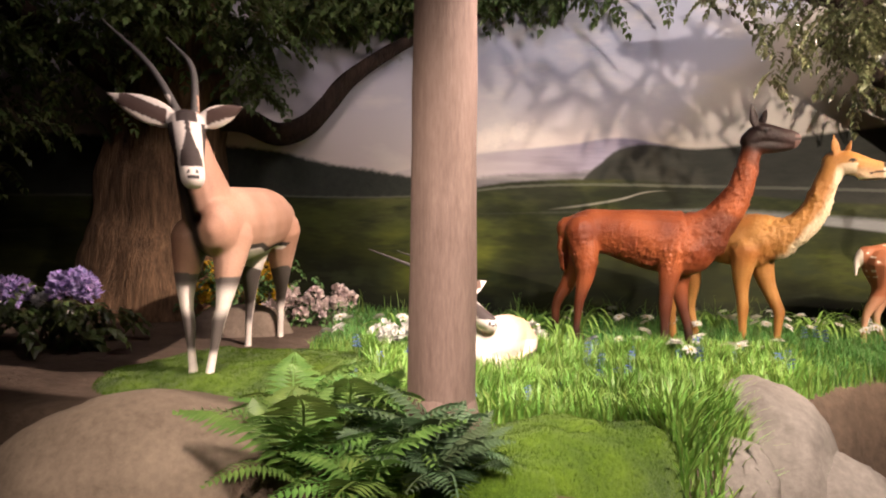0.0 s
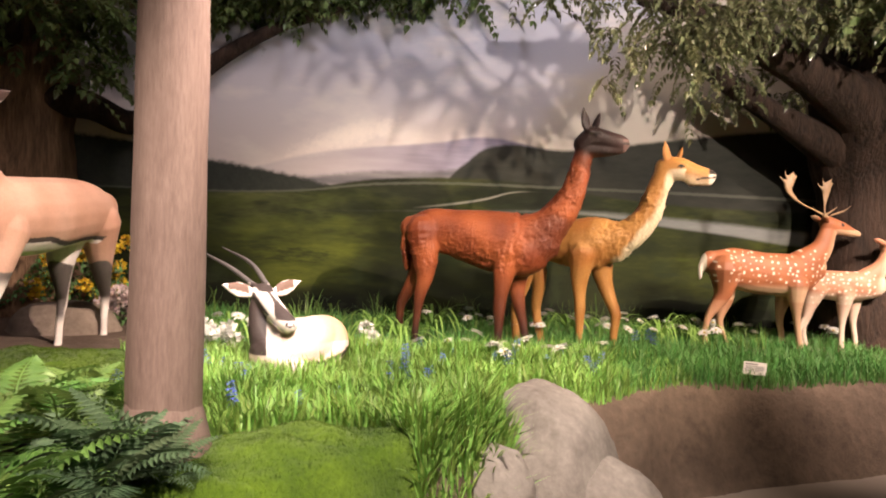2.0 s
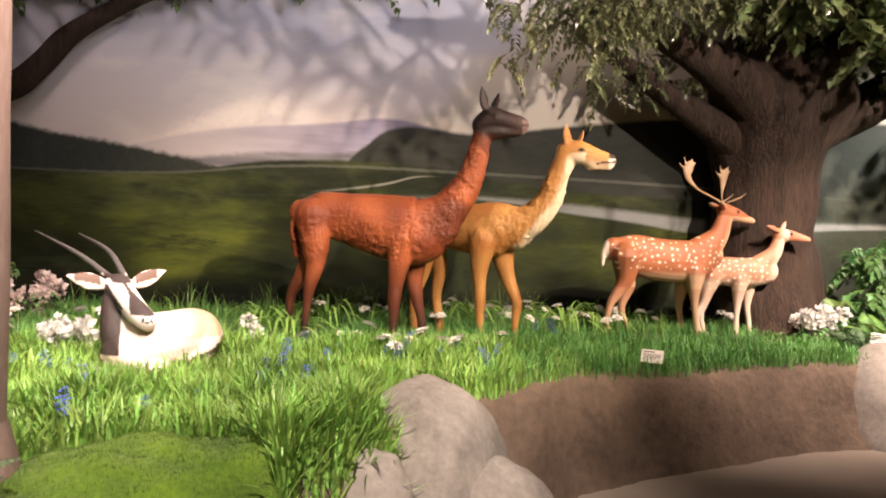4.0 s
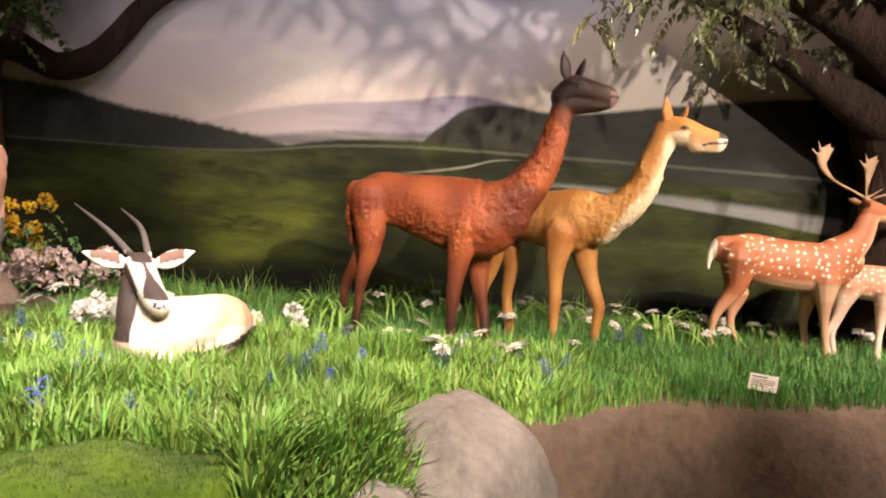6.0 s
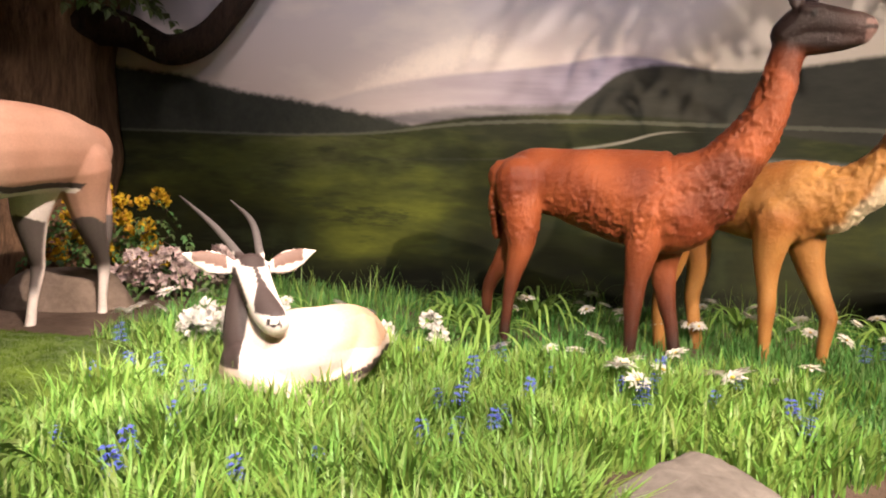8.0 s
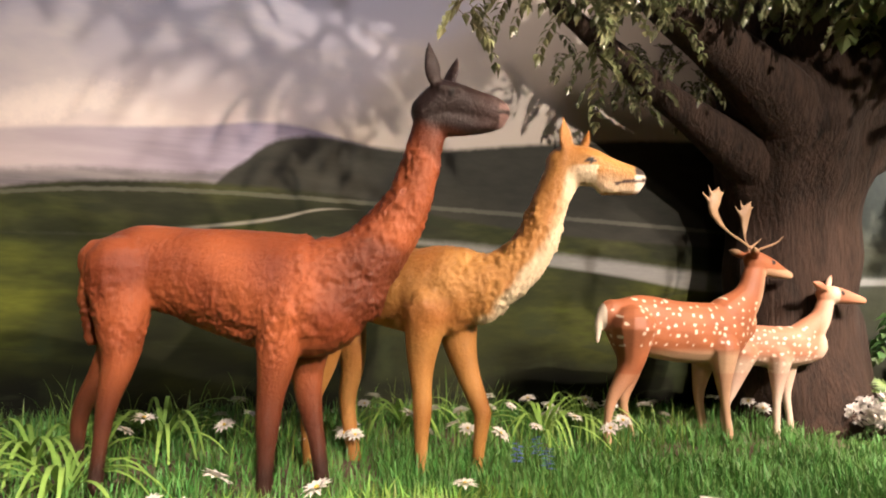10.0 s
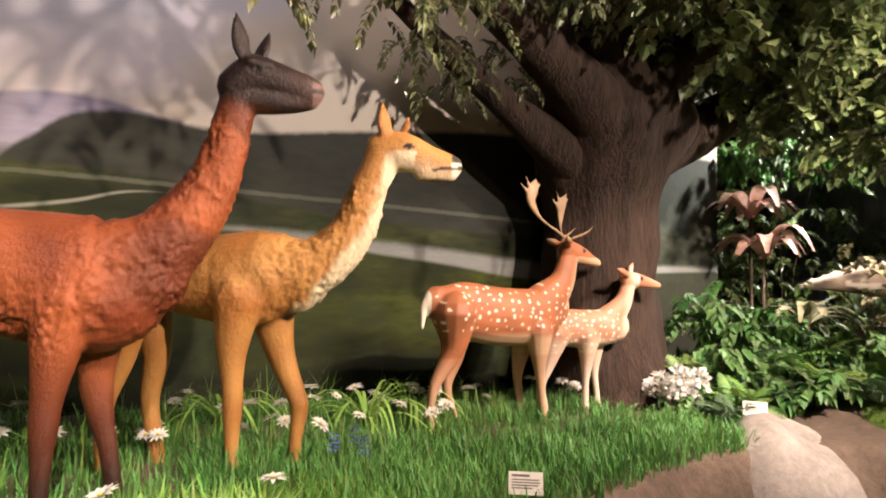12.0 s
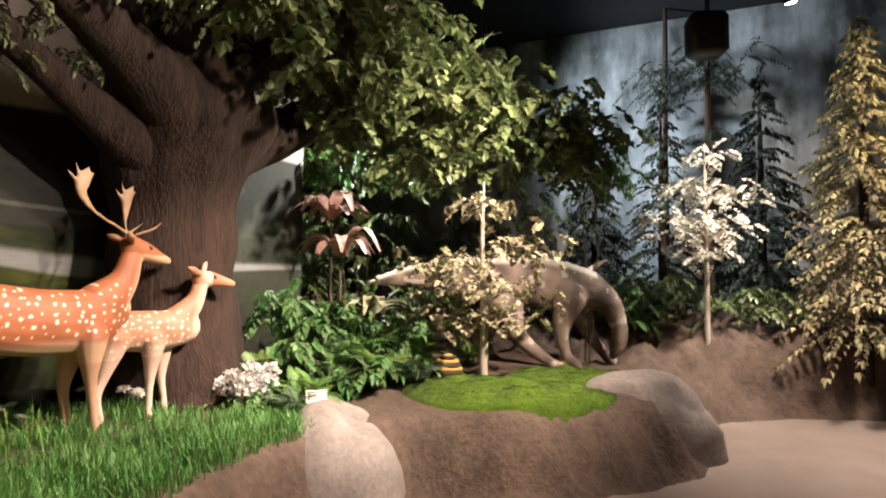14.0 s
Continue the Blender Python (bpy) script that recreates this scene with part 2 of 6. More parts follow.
    pale = math_node(ns, ls, "MULTIPLY", under(height([(-6, 1.97), (-2.1, 1.985), (-0.2, 2.0), (0.8, 2.11), (2.6, 2.13), (8, 2.0)]), 0.008, 0.03), math_node(ns, ls, "SUBTRACT", 1.0, under(height([(-6, 1.93), (-2.1, 1.965), (-0.2, 1.98), (0.8, 2.085), (2.6, 2.10), (8, 1.97)]), 0.008, 0.03)))
    col = mix_node(ns, ls, math_node(ns, ls, "MULTIPLY", pale, 0.3), col, (0.22, 0.22, 0.17))
    # road climbing to the right, and the river
    road = math_node(ns, ls, "MULTIPLY", under(height([(-6, 0.5), (1.0, 1.86), (1.4, 1.915), (1.8, 1.985), (2.1, 2.06), (2.4, 2.06), (8, 2.06)]), 0.01), math_node(ns, ls, "SUBTRACT", 1.0, under(height([(-6, 0.5), (1.0, 1.845), (1.4, 1.895), (1.8, 1.965), (2.1, 2.05), (2.4, 2.07), (8, 2.07)]), 0.01)))
    begin = ns.new("ShaderNodeMapRange")
    ls.new(x, begin.inputs["Value"])
    begin.inputs["From Min"].default_value, begin.inputs["From Max"].default_value = 1.05, 1.5
    col = mix_node(ns, ls, math_node(ns, ls, "MULTIPLY", math_node(ns, ls, "MULTIPLY", road, begin.outputs[0]), 0.7), col, (0.34, 0.32, 0.26))
    river = math_node(ns, ls, "MULTIPLY", under(height([(-6, 1.5), (2.3, 1.86), (2.9, 1.875), (3.5, 1.85), (4.3, 1.80), (5.3, 1.73), (7, 1.75), (8, 1.76)]), 0.035, 0.03), math_node(ns, ls, "SUBTRACT", 1.0, under(height([(-6, 1.5), (2.3, 1.855), (2.9, 1.845), (3.5, 1.77), (4.3, 1.69), (5.3, 1.58), (7, 1.67), (8, 1.7)]), 0.02)))
    col = mix_node(ns, ls, math_node(ns, ls, "MULTIPLY", river, 0.8), col, mix_node(ns, ls, fine.outputs[0], (0.17, 0.17, 0.165), (0.33, 0.33, 0.31)))
    # dim painted thicket with a round tree at the wall's end
    grove = under(height([(-6, 0.0), (5.9, 0.2), (6.3, 2.3), (7.0, 2.75), (7.6, 2.7), (8, 2.5)]), 0.12, 0.25)
    col = mix_node(ns, ls, math_node(ns, ls, "MULTIPLY", grove, math_node(ns, ls, "MULTIPLY_ADD", river, -0.7, 0.85)), col, mix_node(ns, ls, ragged.outputs[0], (0.012, 0.014, 0.010), (0.05, 0.055, 0.038)))
    # painted shrubs low on the meadow
    shrub = ramp_node(ns, [(0.55, (0, 0, 0)), (0.68, (1, 1, 1))])
    ls.new(noise_node(ns, ls, 2.3, 5, t.outputs["Object"]).outputs[0], shrub.inputs[0])
    col = mix_node(ns, ls, math_node(ns, ls, "MULTIPLY", math_node(ns, ls, "MULTIPLY", shrub.outputs[0], under(math_node(ns, ls, "ADD", 1.35, 0.0), 0.3)), 0.75), col, (0.025, 0.035, 0.012))
    ls.new(col, b.inputs["Base Color"])
    b.inputs["Roughness"].default_value = 0.75
    b.inputs["Specular IOR Level"].default_value = 0.2
    return m


def misty_forest():
    """Painted grey-blue mist with dim tree shapes for the far wall."""
    m, ns, ls, b = nodes_of("misty_forest_paint")
    a = noise_node(ns, ls, 1.0, 5, stretched(ns, ls, 2.2, 1.6, 0.35), 0.6)
    c = noise_node(ns, ls, 2.0, 6, None, 0.6)
    t = ns.new("ShaderNodeTexCoord")
    ls.new(t.outputs["Object"], c.inputs["Vector"])
    r = ramp_node(ns, [(0.38, (0.03, 0.034, 0.034)), (0.5, (0.17, 0.18, 0.19)), (0.62, (0.34, 0.36, 0.38))])
    ls.new(math_node(ns, ls, "ADD", math_node(ns, ls, "MULTIPLY", a.outputs[0], 0.7), math_node(ns, ls, "MULTIPLY", c.outputs[0], 0.3)), r.inputs[0])
    ls.new(r.outputs[0], b.inputs["Base Color"])
    b.inputs["Roughness"].default_value = 0.85
    return m


def lit_lamp(name, colour, power):
    m, ns, ls, b = nodes_of(name)
    b.inputs["Emission Color"].default_value = (*colour, 1)
    b.inputs["Emission Strength"].default_value = power
    return m


MURAL, MIST = painted_landscape(), misty_forest()
DIRT = surface("sculpted_brown_earth", (0.040, 0.027, 0.019), (0.150, 0.105, 0.076), 17, 2.2, 0.9, 1.0, 0.05)
FLOOR = surface("sandy_floor_carpet", (0.17, 0.135, 0.11), (0.27, 0.22, 0.18), 120, 1.5, 0.95, 0.3, 0.004)
BLACK = surface("black_wall_paint", (0.008, 0.008, 0.010), (0.016, 0.016, 0.019), 20, 2, 0.9, 0.1)
STONE = surface("pale_granite_cast", (0.13, 0.11, 0.095), (0.34, 0.30, 0.265), 24, 2.6, 0.85, 0.7, 0.02)
STONE_TAN = surface("tan_sandstone_cast", (0.10, 0.075, 0.055), (0.27, 0.21, 0.16), 28, 2.0, 0.85, 0.6, 0.02)
POST = surface("weathered_post_bark", (0.10, 0.064, 0.053), (0.245, 0.172, 0.145), 26, 2.0, 0.8, 0.55, 0.012, (3, 3, 0.5))
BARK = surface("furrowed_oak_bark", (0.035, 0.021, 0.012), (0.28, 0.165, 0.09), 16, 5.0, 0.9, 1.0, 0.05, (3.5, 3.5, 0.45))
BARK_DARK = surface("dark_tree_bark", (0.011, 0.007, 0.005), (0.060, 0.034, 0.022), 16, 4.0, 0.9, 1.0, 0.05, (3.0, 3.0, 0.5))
TWIG = surface("twig_bark", (0.06, 0.045, 0.03), (0.15, 0.11, 0.08), 40, 6, 0.85, 0.3)
PALE_BARK = surface("pale_sapling_bark", (0.30, 0.25, 0.19), (0.52, 0.45, 0.36), 30, 6, 0.8, 0.4)
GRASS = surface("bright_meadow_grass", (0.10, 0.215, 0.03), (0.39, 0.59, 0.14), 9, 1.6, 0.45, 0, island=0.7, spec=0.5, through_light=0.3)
# GRASS again, with the shade on back meadow and bank put into its colour
GRASS_SHADED = surface("shaded_meadow_grass", (0.05, 0.145, 0.03), (0.17, 0.37, 0.09), 9, 1.6, 0.5, 0, island=0.7, spec=0.4, through_light=0.25)
MOSS = surface("olive_green_moss", (0.016, 0.042, 0.004), (0.115, 0.185, 0.016), 46, 4.5, 1.0, 1.0, 0.02, spec=0.1, sheen=0.1)
FERN = surface("fern_green", (0.06, 0.14, 0.03), (0.23, 0.37, 0.09), 12, 3, 0.5, 0, per_object=0.5, spec=0.4, through_light=0.25)
FERN_DULL = surface("dull_fern_green", (0.045, 0.08, 0.04), (0.12, 0.18, 0.09), 12, 3, 0.6, 0, per_object=0.4, through_light=0.2)
LEAF = surface("canopy_leaf_green", (0.04, 0.07, 0.02), (0.17, 0.21, 0.07), 10, 2, 0.4, 0, island=0.8, spec=0.5, through_light=0.25)
LEAF_BROAD = surface("broad_tree_leaf_green", (0.058, 0.09, 0.03), (0.25, 0.285, 0.115), 10, 2, 0.38, 0, island=0.8, spec=0.6, through_light=0.25)
LEAF_PALE = surface("silvery_leaf_green", (0.08, 0.10, 0.045), (0.28, 0.27, 0.14), 10, 2, 0.24, 0, island=0.8, spec=0.9, through_light=0.25)
LEAF_LUSH = surface("lush_leaf_green", (0.04, 0.105, 0.028), (0.17, 0.31, 0.085), 10, 2, 0.5, 0, island=0.7, spec=0.5, through_light=0.3)
LEAF_CREAM = surface("cream_variegated_leaf", (0.22, 0.20, 0.11), (0.55, 0.50, 0.34), 10, 2, 0.5, 0, island=0.6, through_light=0.25)
LEAF_WHITE = surface("white_blossom_leaf", (0.40, 0.38, 0.30), (0.78, 0.74, 0.64), 10, 2, 0.5, 0, island=0.5, through_light=0.25)
LEAF_PINK = surface("pink_veined_leaf", (0.34, 0.13, 0.10), (0.74, 0.50, 0.42), 12, 5, 0.45, 0, island=0.6, through_light=0.2)
NEEDLE = surface("golden_green_needles", (0.14, 0.125, 0.06), (0.38, 0.33, 0.18), 10, 2, 0.6, 0, island=0.8, through_light=0.15)
NEEDLE_DARK = surface("dark_spruce_needles", (0.012, 0.02, 0.014), (0.05, 0.065, 0.045), 10, 2, 0.6, 0, island=0.8)
PETAL = surface("white_petal", (0.62, 0.60, 0.56), (0.85, 0.83, 0.80), 30, 8, 0.6, 0, island=0.3, through_light=0.3)
PETAL_BLUE = surface("blue_petal", (0.07, 0.11, 0.45), (0.22, 0.30, 0.75), 30, 8, 0.6, 0, island=0.5, through_light=0.3)
PETAL_YELLOW = surface("yellow_petal", (0.55, 0.33, 0.02), (0.85, 0.58, 0.05), 30, 8, 0.6, 0, island=0.4, through_light=0.3)
PETAL_LILAC = surface("lilac_petal", (0.27, 0.20, 0.48), (0.52, 0.40, 0.66), 30, 8, 0.6, 0, island=0.5, through_light=0.2)
PETAL_ROSE = surface("pale_rose_petal", (0.60, 0.46, 0.44), (0.82, 0.72, 0.68), 30, 8, 0.6, 0, island=0.4, through_light=0.3)
STAMEN = surface("yellow_stamen", (0.5, 0.33, 0.04), (0.7, 0.5, 0.08), 60, 20, 0.8, 0.3)
STEM = surface("green_stem", (0.05, 0.11, 0.02), (0.12, 0.22, 0.05), 30, 8, 0.6, 0)
STRAW = surface("golden_straw_coil", (0.30, 0.17, 0.04), (0.55, 0.36, 0.10), 60, 8, 0.8, 0.5)
DARK_COIL = surface("dark_brown_coil", (0.025, 0.017, 0.012), (0.06, 0.04, 0.03), 60, 8, 0.8, 0.5)
CARD = surface("white_sign_card", (0.62, 0.58, 0.53), (0.78, 0.75, 0.70), 40, 4, 0.6, 0)
INK = surface("grey_print", (0.10, 0.09, 0.09), (0.16, 0.15, 0.14), 60, 8, 0.7, 0)
METAL = surface("black_lamp_metal", (0.015, 0.015, 0.016), (0.035, 0.035, 0.038), 60, 8, 0.45, 0.05)
GLOW = lit_lamp("lamp_glow", (1.0, 0.88, 0.78), 25.0)


# ---- building helpers ----
def mesh_of(name, verts, faces, mats, smooth=False, slots=None):
    me = bpy.data.meshes.new(name)
    me.from_pydata([tuple(map(float, v)) for v in verts], [], [tuple(map(int, f)) for f in faces])
    for m in mats if isinstance(mats, (list, tuple)) else [mats]:
        me.materials.append(m)
    if slots is not None:
        me.polygons.foreach_set("material_index", np.asarray(slots, dtype=np.int32))
    if smooth:
        me.polygons.foreach_set("use_smooth", np.ones(len(me.polygons), dtype=bool))
    me.update()
    return me


def thing(name, label, category, at=None, group="", kind=""):
    ob = new(name)
    ob.empty_display_size = 0.1
    if at is not None:
        ob.matrix_basis = at
    return tagged(ob, label, category, group, kind)


def part(name, me, parent, label="", m=None):
    ob = new(name, me)
    ob.parent = parent
    if m is not None:
        ob.matrix_basis = m
    return tagged(ob, label) if label else ob


def box(name, lo, hi, mat, label, category="", kind="structure"):
    (a, b, c), (d, e, f) = lo, hi
    v = [(x, y, z) for x in (a, d) for y in (b, e) for z in (c, f)]
    me = mesh_of(name, v, [(0, 1, 3, 2), (4, 6, 7, 5), (0, 4, 5, 1), (2, 3, 7, 6), (0, 2, 6, 4), (1, 5, 7, 3)], mat)
    return tagged(new(name, me), label, category or name.split("_")[0], "", kind)


def spline(pts, sub):
    """Smooth run through rows of numbers."""
    p = np.array(pts, float)
    if len(p) < 3:
        return np.array([p[0] + (p[-1] - p[0]) * s for s in np.linspace(0, 1, sub + 1)])
    q = np.vstack([2 * p[0] - p[1], p, 2 * p[-1] - p[-2]])
    out = []
    for i in range(1, len(q) - 2):
        for s in np.arange(sub) / sub:
            a, b, c, d = q[i - 1:i + 3]
            out.append(0.5 * (2 * b + (c - a) * s + (2 * a - 5 * b + 4 * c - d) * s * s + (3 * b - a - 3 * c + d) * s ** 3))
    return np.array(out + [p[-1]])


class Soup:
    """Vertices and faces gathered for one mesh."""

    def __init__(self):
        self.v, self.f, self.s = [], [], []

    def add(self, verts, faces, slot=0):
        k = len(self.v)
        self.v.extend(map(tuple, verts))
        self.f.extend(tuple(i + k for i in f) for f in faces)
        self.s.extend([slot] * len(faces))

    def tube(self, pts, sides=12, sub=5, flat=1.0, cap=True, slot=0, lumps=0.0):
        """Round limb along rows of x, y, z, radius; flat squeezes it across y."""
        p = spline(pts, sub)
        p[:, 3] = np.maximum(p[:, 3], 0.0015)
        tang = np.gradient(p[:, :3], axis=0)
        tang /= np.linalg.norm(tang, axis=1)[:, None] + 1e-9
        ref = np.array([0.0, 1.0, 0.0])
        rows = [(p[i, :3], tang[i], p[i, 3]) for i in range(len(p))]
        if cap:
            lead = [(p[0, :3] - tang[0] * p[0, 3] * math.sin(a), tang[0], p[0, 3] * math.cos(a)) for a in (1.45, 1.0, 0.5)]
            tail = [(p[-1, :3] + tang[-1] * p[-1, 3] * math.sin(a), tang[-1], p[-1, 3] * math.cos(a)) for a in (0.5, 1.0, 1.45)]
            rows = lead + rows + tail
        verts, faces = [], []
        for c, d, r in rows:
            side = ref - d * d.dot(ref)
            if np.linalg.norm(side) < 0.2:
                side = np.array([1.0, 0, 0]) - d * d[0]
            side /= np.linalg.norm(side)
            up = np.cross(side, d)
            for k in range(sides):
                a = 2 * math.pi * k / sides
                w = c + side * math.cos(a) * r * flat + up * math.sin(a) * r
                if lumps:
                    w = w + (up * math.sin(a) + side * math.cos(a)) * r * lumps * noise.noise(Vector(w * 2.2))
                verts.append(w)
        n = len(rows)
        for i in range(n - 1):
            for k in range(sides):
                l = (k + 1) % sides
                faces.append((i * sides + k, i * sides + l, (i + 1) * sides + l, (i + 1) * sides + k))
        faces.append(tuple(range(sides - 1, -1, -1)))
        faces.append(tuple((n - 1) * sides + k for k in range(sides)))
        self.add(verts, faces, slot)

    def ball(self, c, r, sx=1.0, sy=1.0, sz=1.0, rings=6, sides=10, slot=0):
        v, f = [], []
        for i in range(rings + 1):
            a = math.pi * i / rings
            for k in range(sides):
                b = 2 * math.pi * k / sides
                v.append((c[0] + r * sx * math.sin(a) * math.cos(b), c[1] + r * sy * math.sin(a) * math.sin(b), c[2] + r * sz * math.cos(a)))
        for i in range(rings):
            for k in range(sides):
                f.append((i * sides + k, (i + 1) * sides + k, (i + 1) * sides + (k + 1) % sides, i * sides + (k + 1) % sides))
        self.add(v, f, slot)

    def lobe(self, base, tip, width, thick, facing):
        """A flat pointed solid, such as an ear, whose broad side looks along facing."""
        base, tip = np.asarray(base, float), np.asarray(tip, float)
        d = tip - base
        n = unit(np.asarray(facing, float) - d * d.dot(facing) / d.dot(d))
        s = unit(np.cross(d, n))
        v, f = [], []
        rows, sides = 10, 12
        for i in range(rows + 1):
            u = i / rows
            w = width / 2 * math.sin(math.pi * min(0.985, 0.10 + 0.9 * u) ** 0.8) ** 0.9
            for k in range(sides):
                a = 2 * math.pi * k / sides
                v.append(base + d * u + s * w * math.cos(a) + n * (thick / 2 * math.sin(a) * (0.4 + w / width)))
        for i in range(rows):
            f += [(i * sides + k, i * sides + (k + 1) % sides, (i + 1) * sides + (k + 1) % sides, (i + 1) * sides + k) for k in range(sides)]
        f += [tuple(range(sides - 1, -1, -1)), tuple(rows * sides + k for k in range(sides))]
        self.add(v, f)

    def leaf(self, base, d, up, length, width, droop=0.2, slot=0):
        """A pointed leaf folded along its rib: four facets."""
        d, up = np.asarray(d, float), np.asarray(up, float)
        s = np.cross(d, up)
        s /= np.linalg.norm(s) + 1e-9
        n = np.cross(s, d)
        b = np.asarray(base, float)
        mid, tip = b + d * length * 0.45 - n * 0.0, b + d * length - n * length * droop
        self.add([b, mid + s * width / 2 + n * width * 0.15, mid - n * width * 0.05, mid - s * width / 2 + n * width * 0.15, tip], [(0, 1, 2), (0, 2, 3), (1, 4, 2), (2, 4, 3)], slot)

    def lobed(self, base, d, up, length, width, droop=0.2, slot=0):
        """A broad leaf with a wavy, lobed rim, bent along its rib."""
        d, up = np.asarray(d, float), np.asarray(up, float)
        s = unit(np.cross(d, up))
        n = np.cross(s, d)
        v, f = [np.asarray(base, float)], []
        for u, w in ((0.20, 0.30), (0.30, 0.20), (0.48, 0.52), (0.58, 0.28), (0.76, 0.36), (0.84, 0.16)):
            rib = v[0] + d * length * u - n * length * droop * u * u
            v += [rib + s * width * w + n * width * w * 0.25 + d * length * 0.06 * (w > 0.25), rib, rib - s * width * w + n * width * w * 0.25 + d * length * 0.06 * (w > 0.25)]
        v.append(v[0] + d * length - n * length * droop)
        f += [(0, 1, 2), (0, 2, 3)]
        for i in range(5):
            a = 1 + 3 * i
            f += [(a, a + 3, a + 4, a + 1), (a + 1, a + 4, a + 5, a + 2)]
        f += [(16, 19, 17), (17, 19, 18)]
        self.add(v, f, slot)

    def mesh(self, name, mats, smooth=False):
        return mesh_of(name, self.v, self.f, mats, smooth, self.s)


def unit(v):
    v = np.asarray(v, float)
    return v / (np.linalg.norm(v) + 1e-9)


def smooth01(a, b, t):
    t = min(1.0, max(0.0, (t - a) / (b - a)))
    return t * t * (3 - 2 * t)


# ---- the ground of the display ----
EDGE_X = (-6, -2.2, -1.0, -0.75, 0.0, 0.5, 1.1, 1.5, 1.8, 2.1, 2.7, 3.4, 4.7, 5.6, 6.0, 6.3, 6.6, 7.0, 7.5, 8.2, 9.0, 9.8, 10.4, 10.9, 11.4, 13)
EDGE_Y = (2.8, 2.9, 2.75, 2.1, 1.95, 2.1, 2.55, 2.95, 3.3, 3.45, 3.80, 4.0, 4.3, 4.3, 4.0, 3.5, 2.95, 2.55, 2.25, 2.2, 2.25, 2.0, 1.3, -0.2, -2.5, -4)



def edge(x):
    return float(np.interp(x, EDGE_X, EDGE_Y))


def ground(x, y):
    """Height of the display's ground: a raised deck behind a sculpted earth bank."""
    d = y - edge(x)
    wide = 0.30 + 0.35 * smooth01(5.9, 6.5, x) + 0.7 * smooth01(8.6, 10.0, x)
    deck = 0.60 + 0.055 * max(0.0, min(y, 6.0) - 3.4) - 0.09 * smooth01(2.6, 3.8, x) * (1 - smooth01(6.0, 7.0, x)) + 0.05 * (1 - smooth01(-0.9, 0.2, x)) * smooth01(2.2, 3.4, y)
    deck += 0.5 * smooth01(9.8, 11.6, x)
    t = smooth01(-0.05, wide, d)
    rock = noise.noise(Vector((x * 2.3, y * 2.3, 3))) * 0.12 + (0.5 - abs(noise.noise(Vector((x * 4, y * 4, 1))))) * 0.10 + noise.noise(Vector((x * 9, y * 9, 4))) * 0.05 - 0.07 * max(0.0, 1 - abs(noise.noise(Vector((x * 1.9, y * 1.9, 21)))) / 0.06)
    flank = 4 * t * (1 - t) + smooth01(9.0, 10.2, x) * t * 1.4
    return deck * t + 1.35 * rock * min(1.2, flank) + 0.02 * noise.noise(Vector((x * 1.5, y * 1.5, 9))) * t - 0.02 * (1 - t)


xs, ys = np.arange(-6, 13.01, 0.055), np.arange(-4, 9.01, 0.055)
gv, gf, keep = [], [], {}
for j, y in enumerate(ys):
    for i, x in enumerate(xs):
        if y > edge(x) - 0.35:
            keep[i, j] = len(gv)
            gv.append((x, y, ground(x, y)))
for (i, j), a in keep.items():
    if (i + 1, j) in keep and (i, j + 1) in keep and (i + 1, j + 1) in keep:
        gf.append((a, keep[i + 1, j], keep[i + 1, j + 1], keep[i, j + 1]))
tagged(new("ground", mesh_of("ground", gv, gf, DIRT, True)), "sculpted brown earth deck with a rough bank", "ground", "", "structure")

box("floor", (-6, -4, -0.2), (13, 9, 0.0), FLOOR, "sandy brown visitor floor with a soft sheen", "floor")
box("ceiling", (-6, -4, 6.0), (13, 9, 6.2), BLACK, "black painted hall ceiling", "ceiling")
box("wall_north", (-6, 6.5, 0.0), (7.84, 6.65, 6.0), MURAL, "painted backdrop of hills, meadows and cloudy sky", "wall")
box("wall_back", (-6, 9.0, 0.0), (13, 9.15, 6.0), BLACK, "black wall behind the planted corner", "wall")
box("wall_west", (-6.15, -4, 0.0), (-6, 9, 6.0), BLACK, "black painted side wall", "wall")
box("wall_south", (-6, -4.15, 0.0), (13, -4, 6.0), BLACK, "black painted wall behind the visitors", "wall")
box("wall_east", (13, -4, 0.0), (13.15, 9, 6.0), MIST, "wall painted with grey-blue forest mist", "wall")


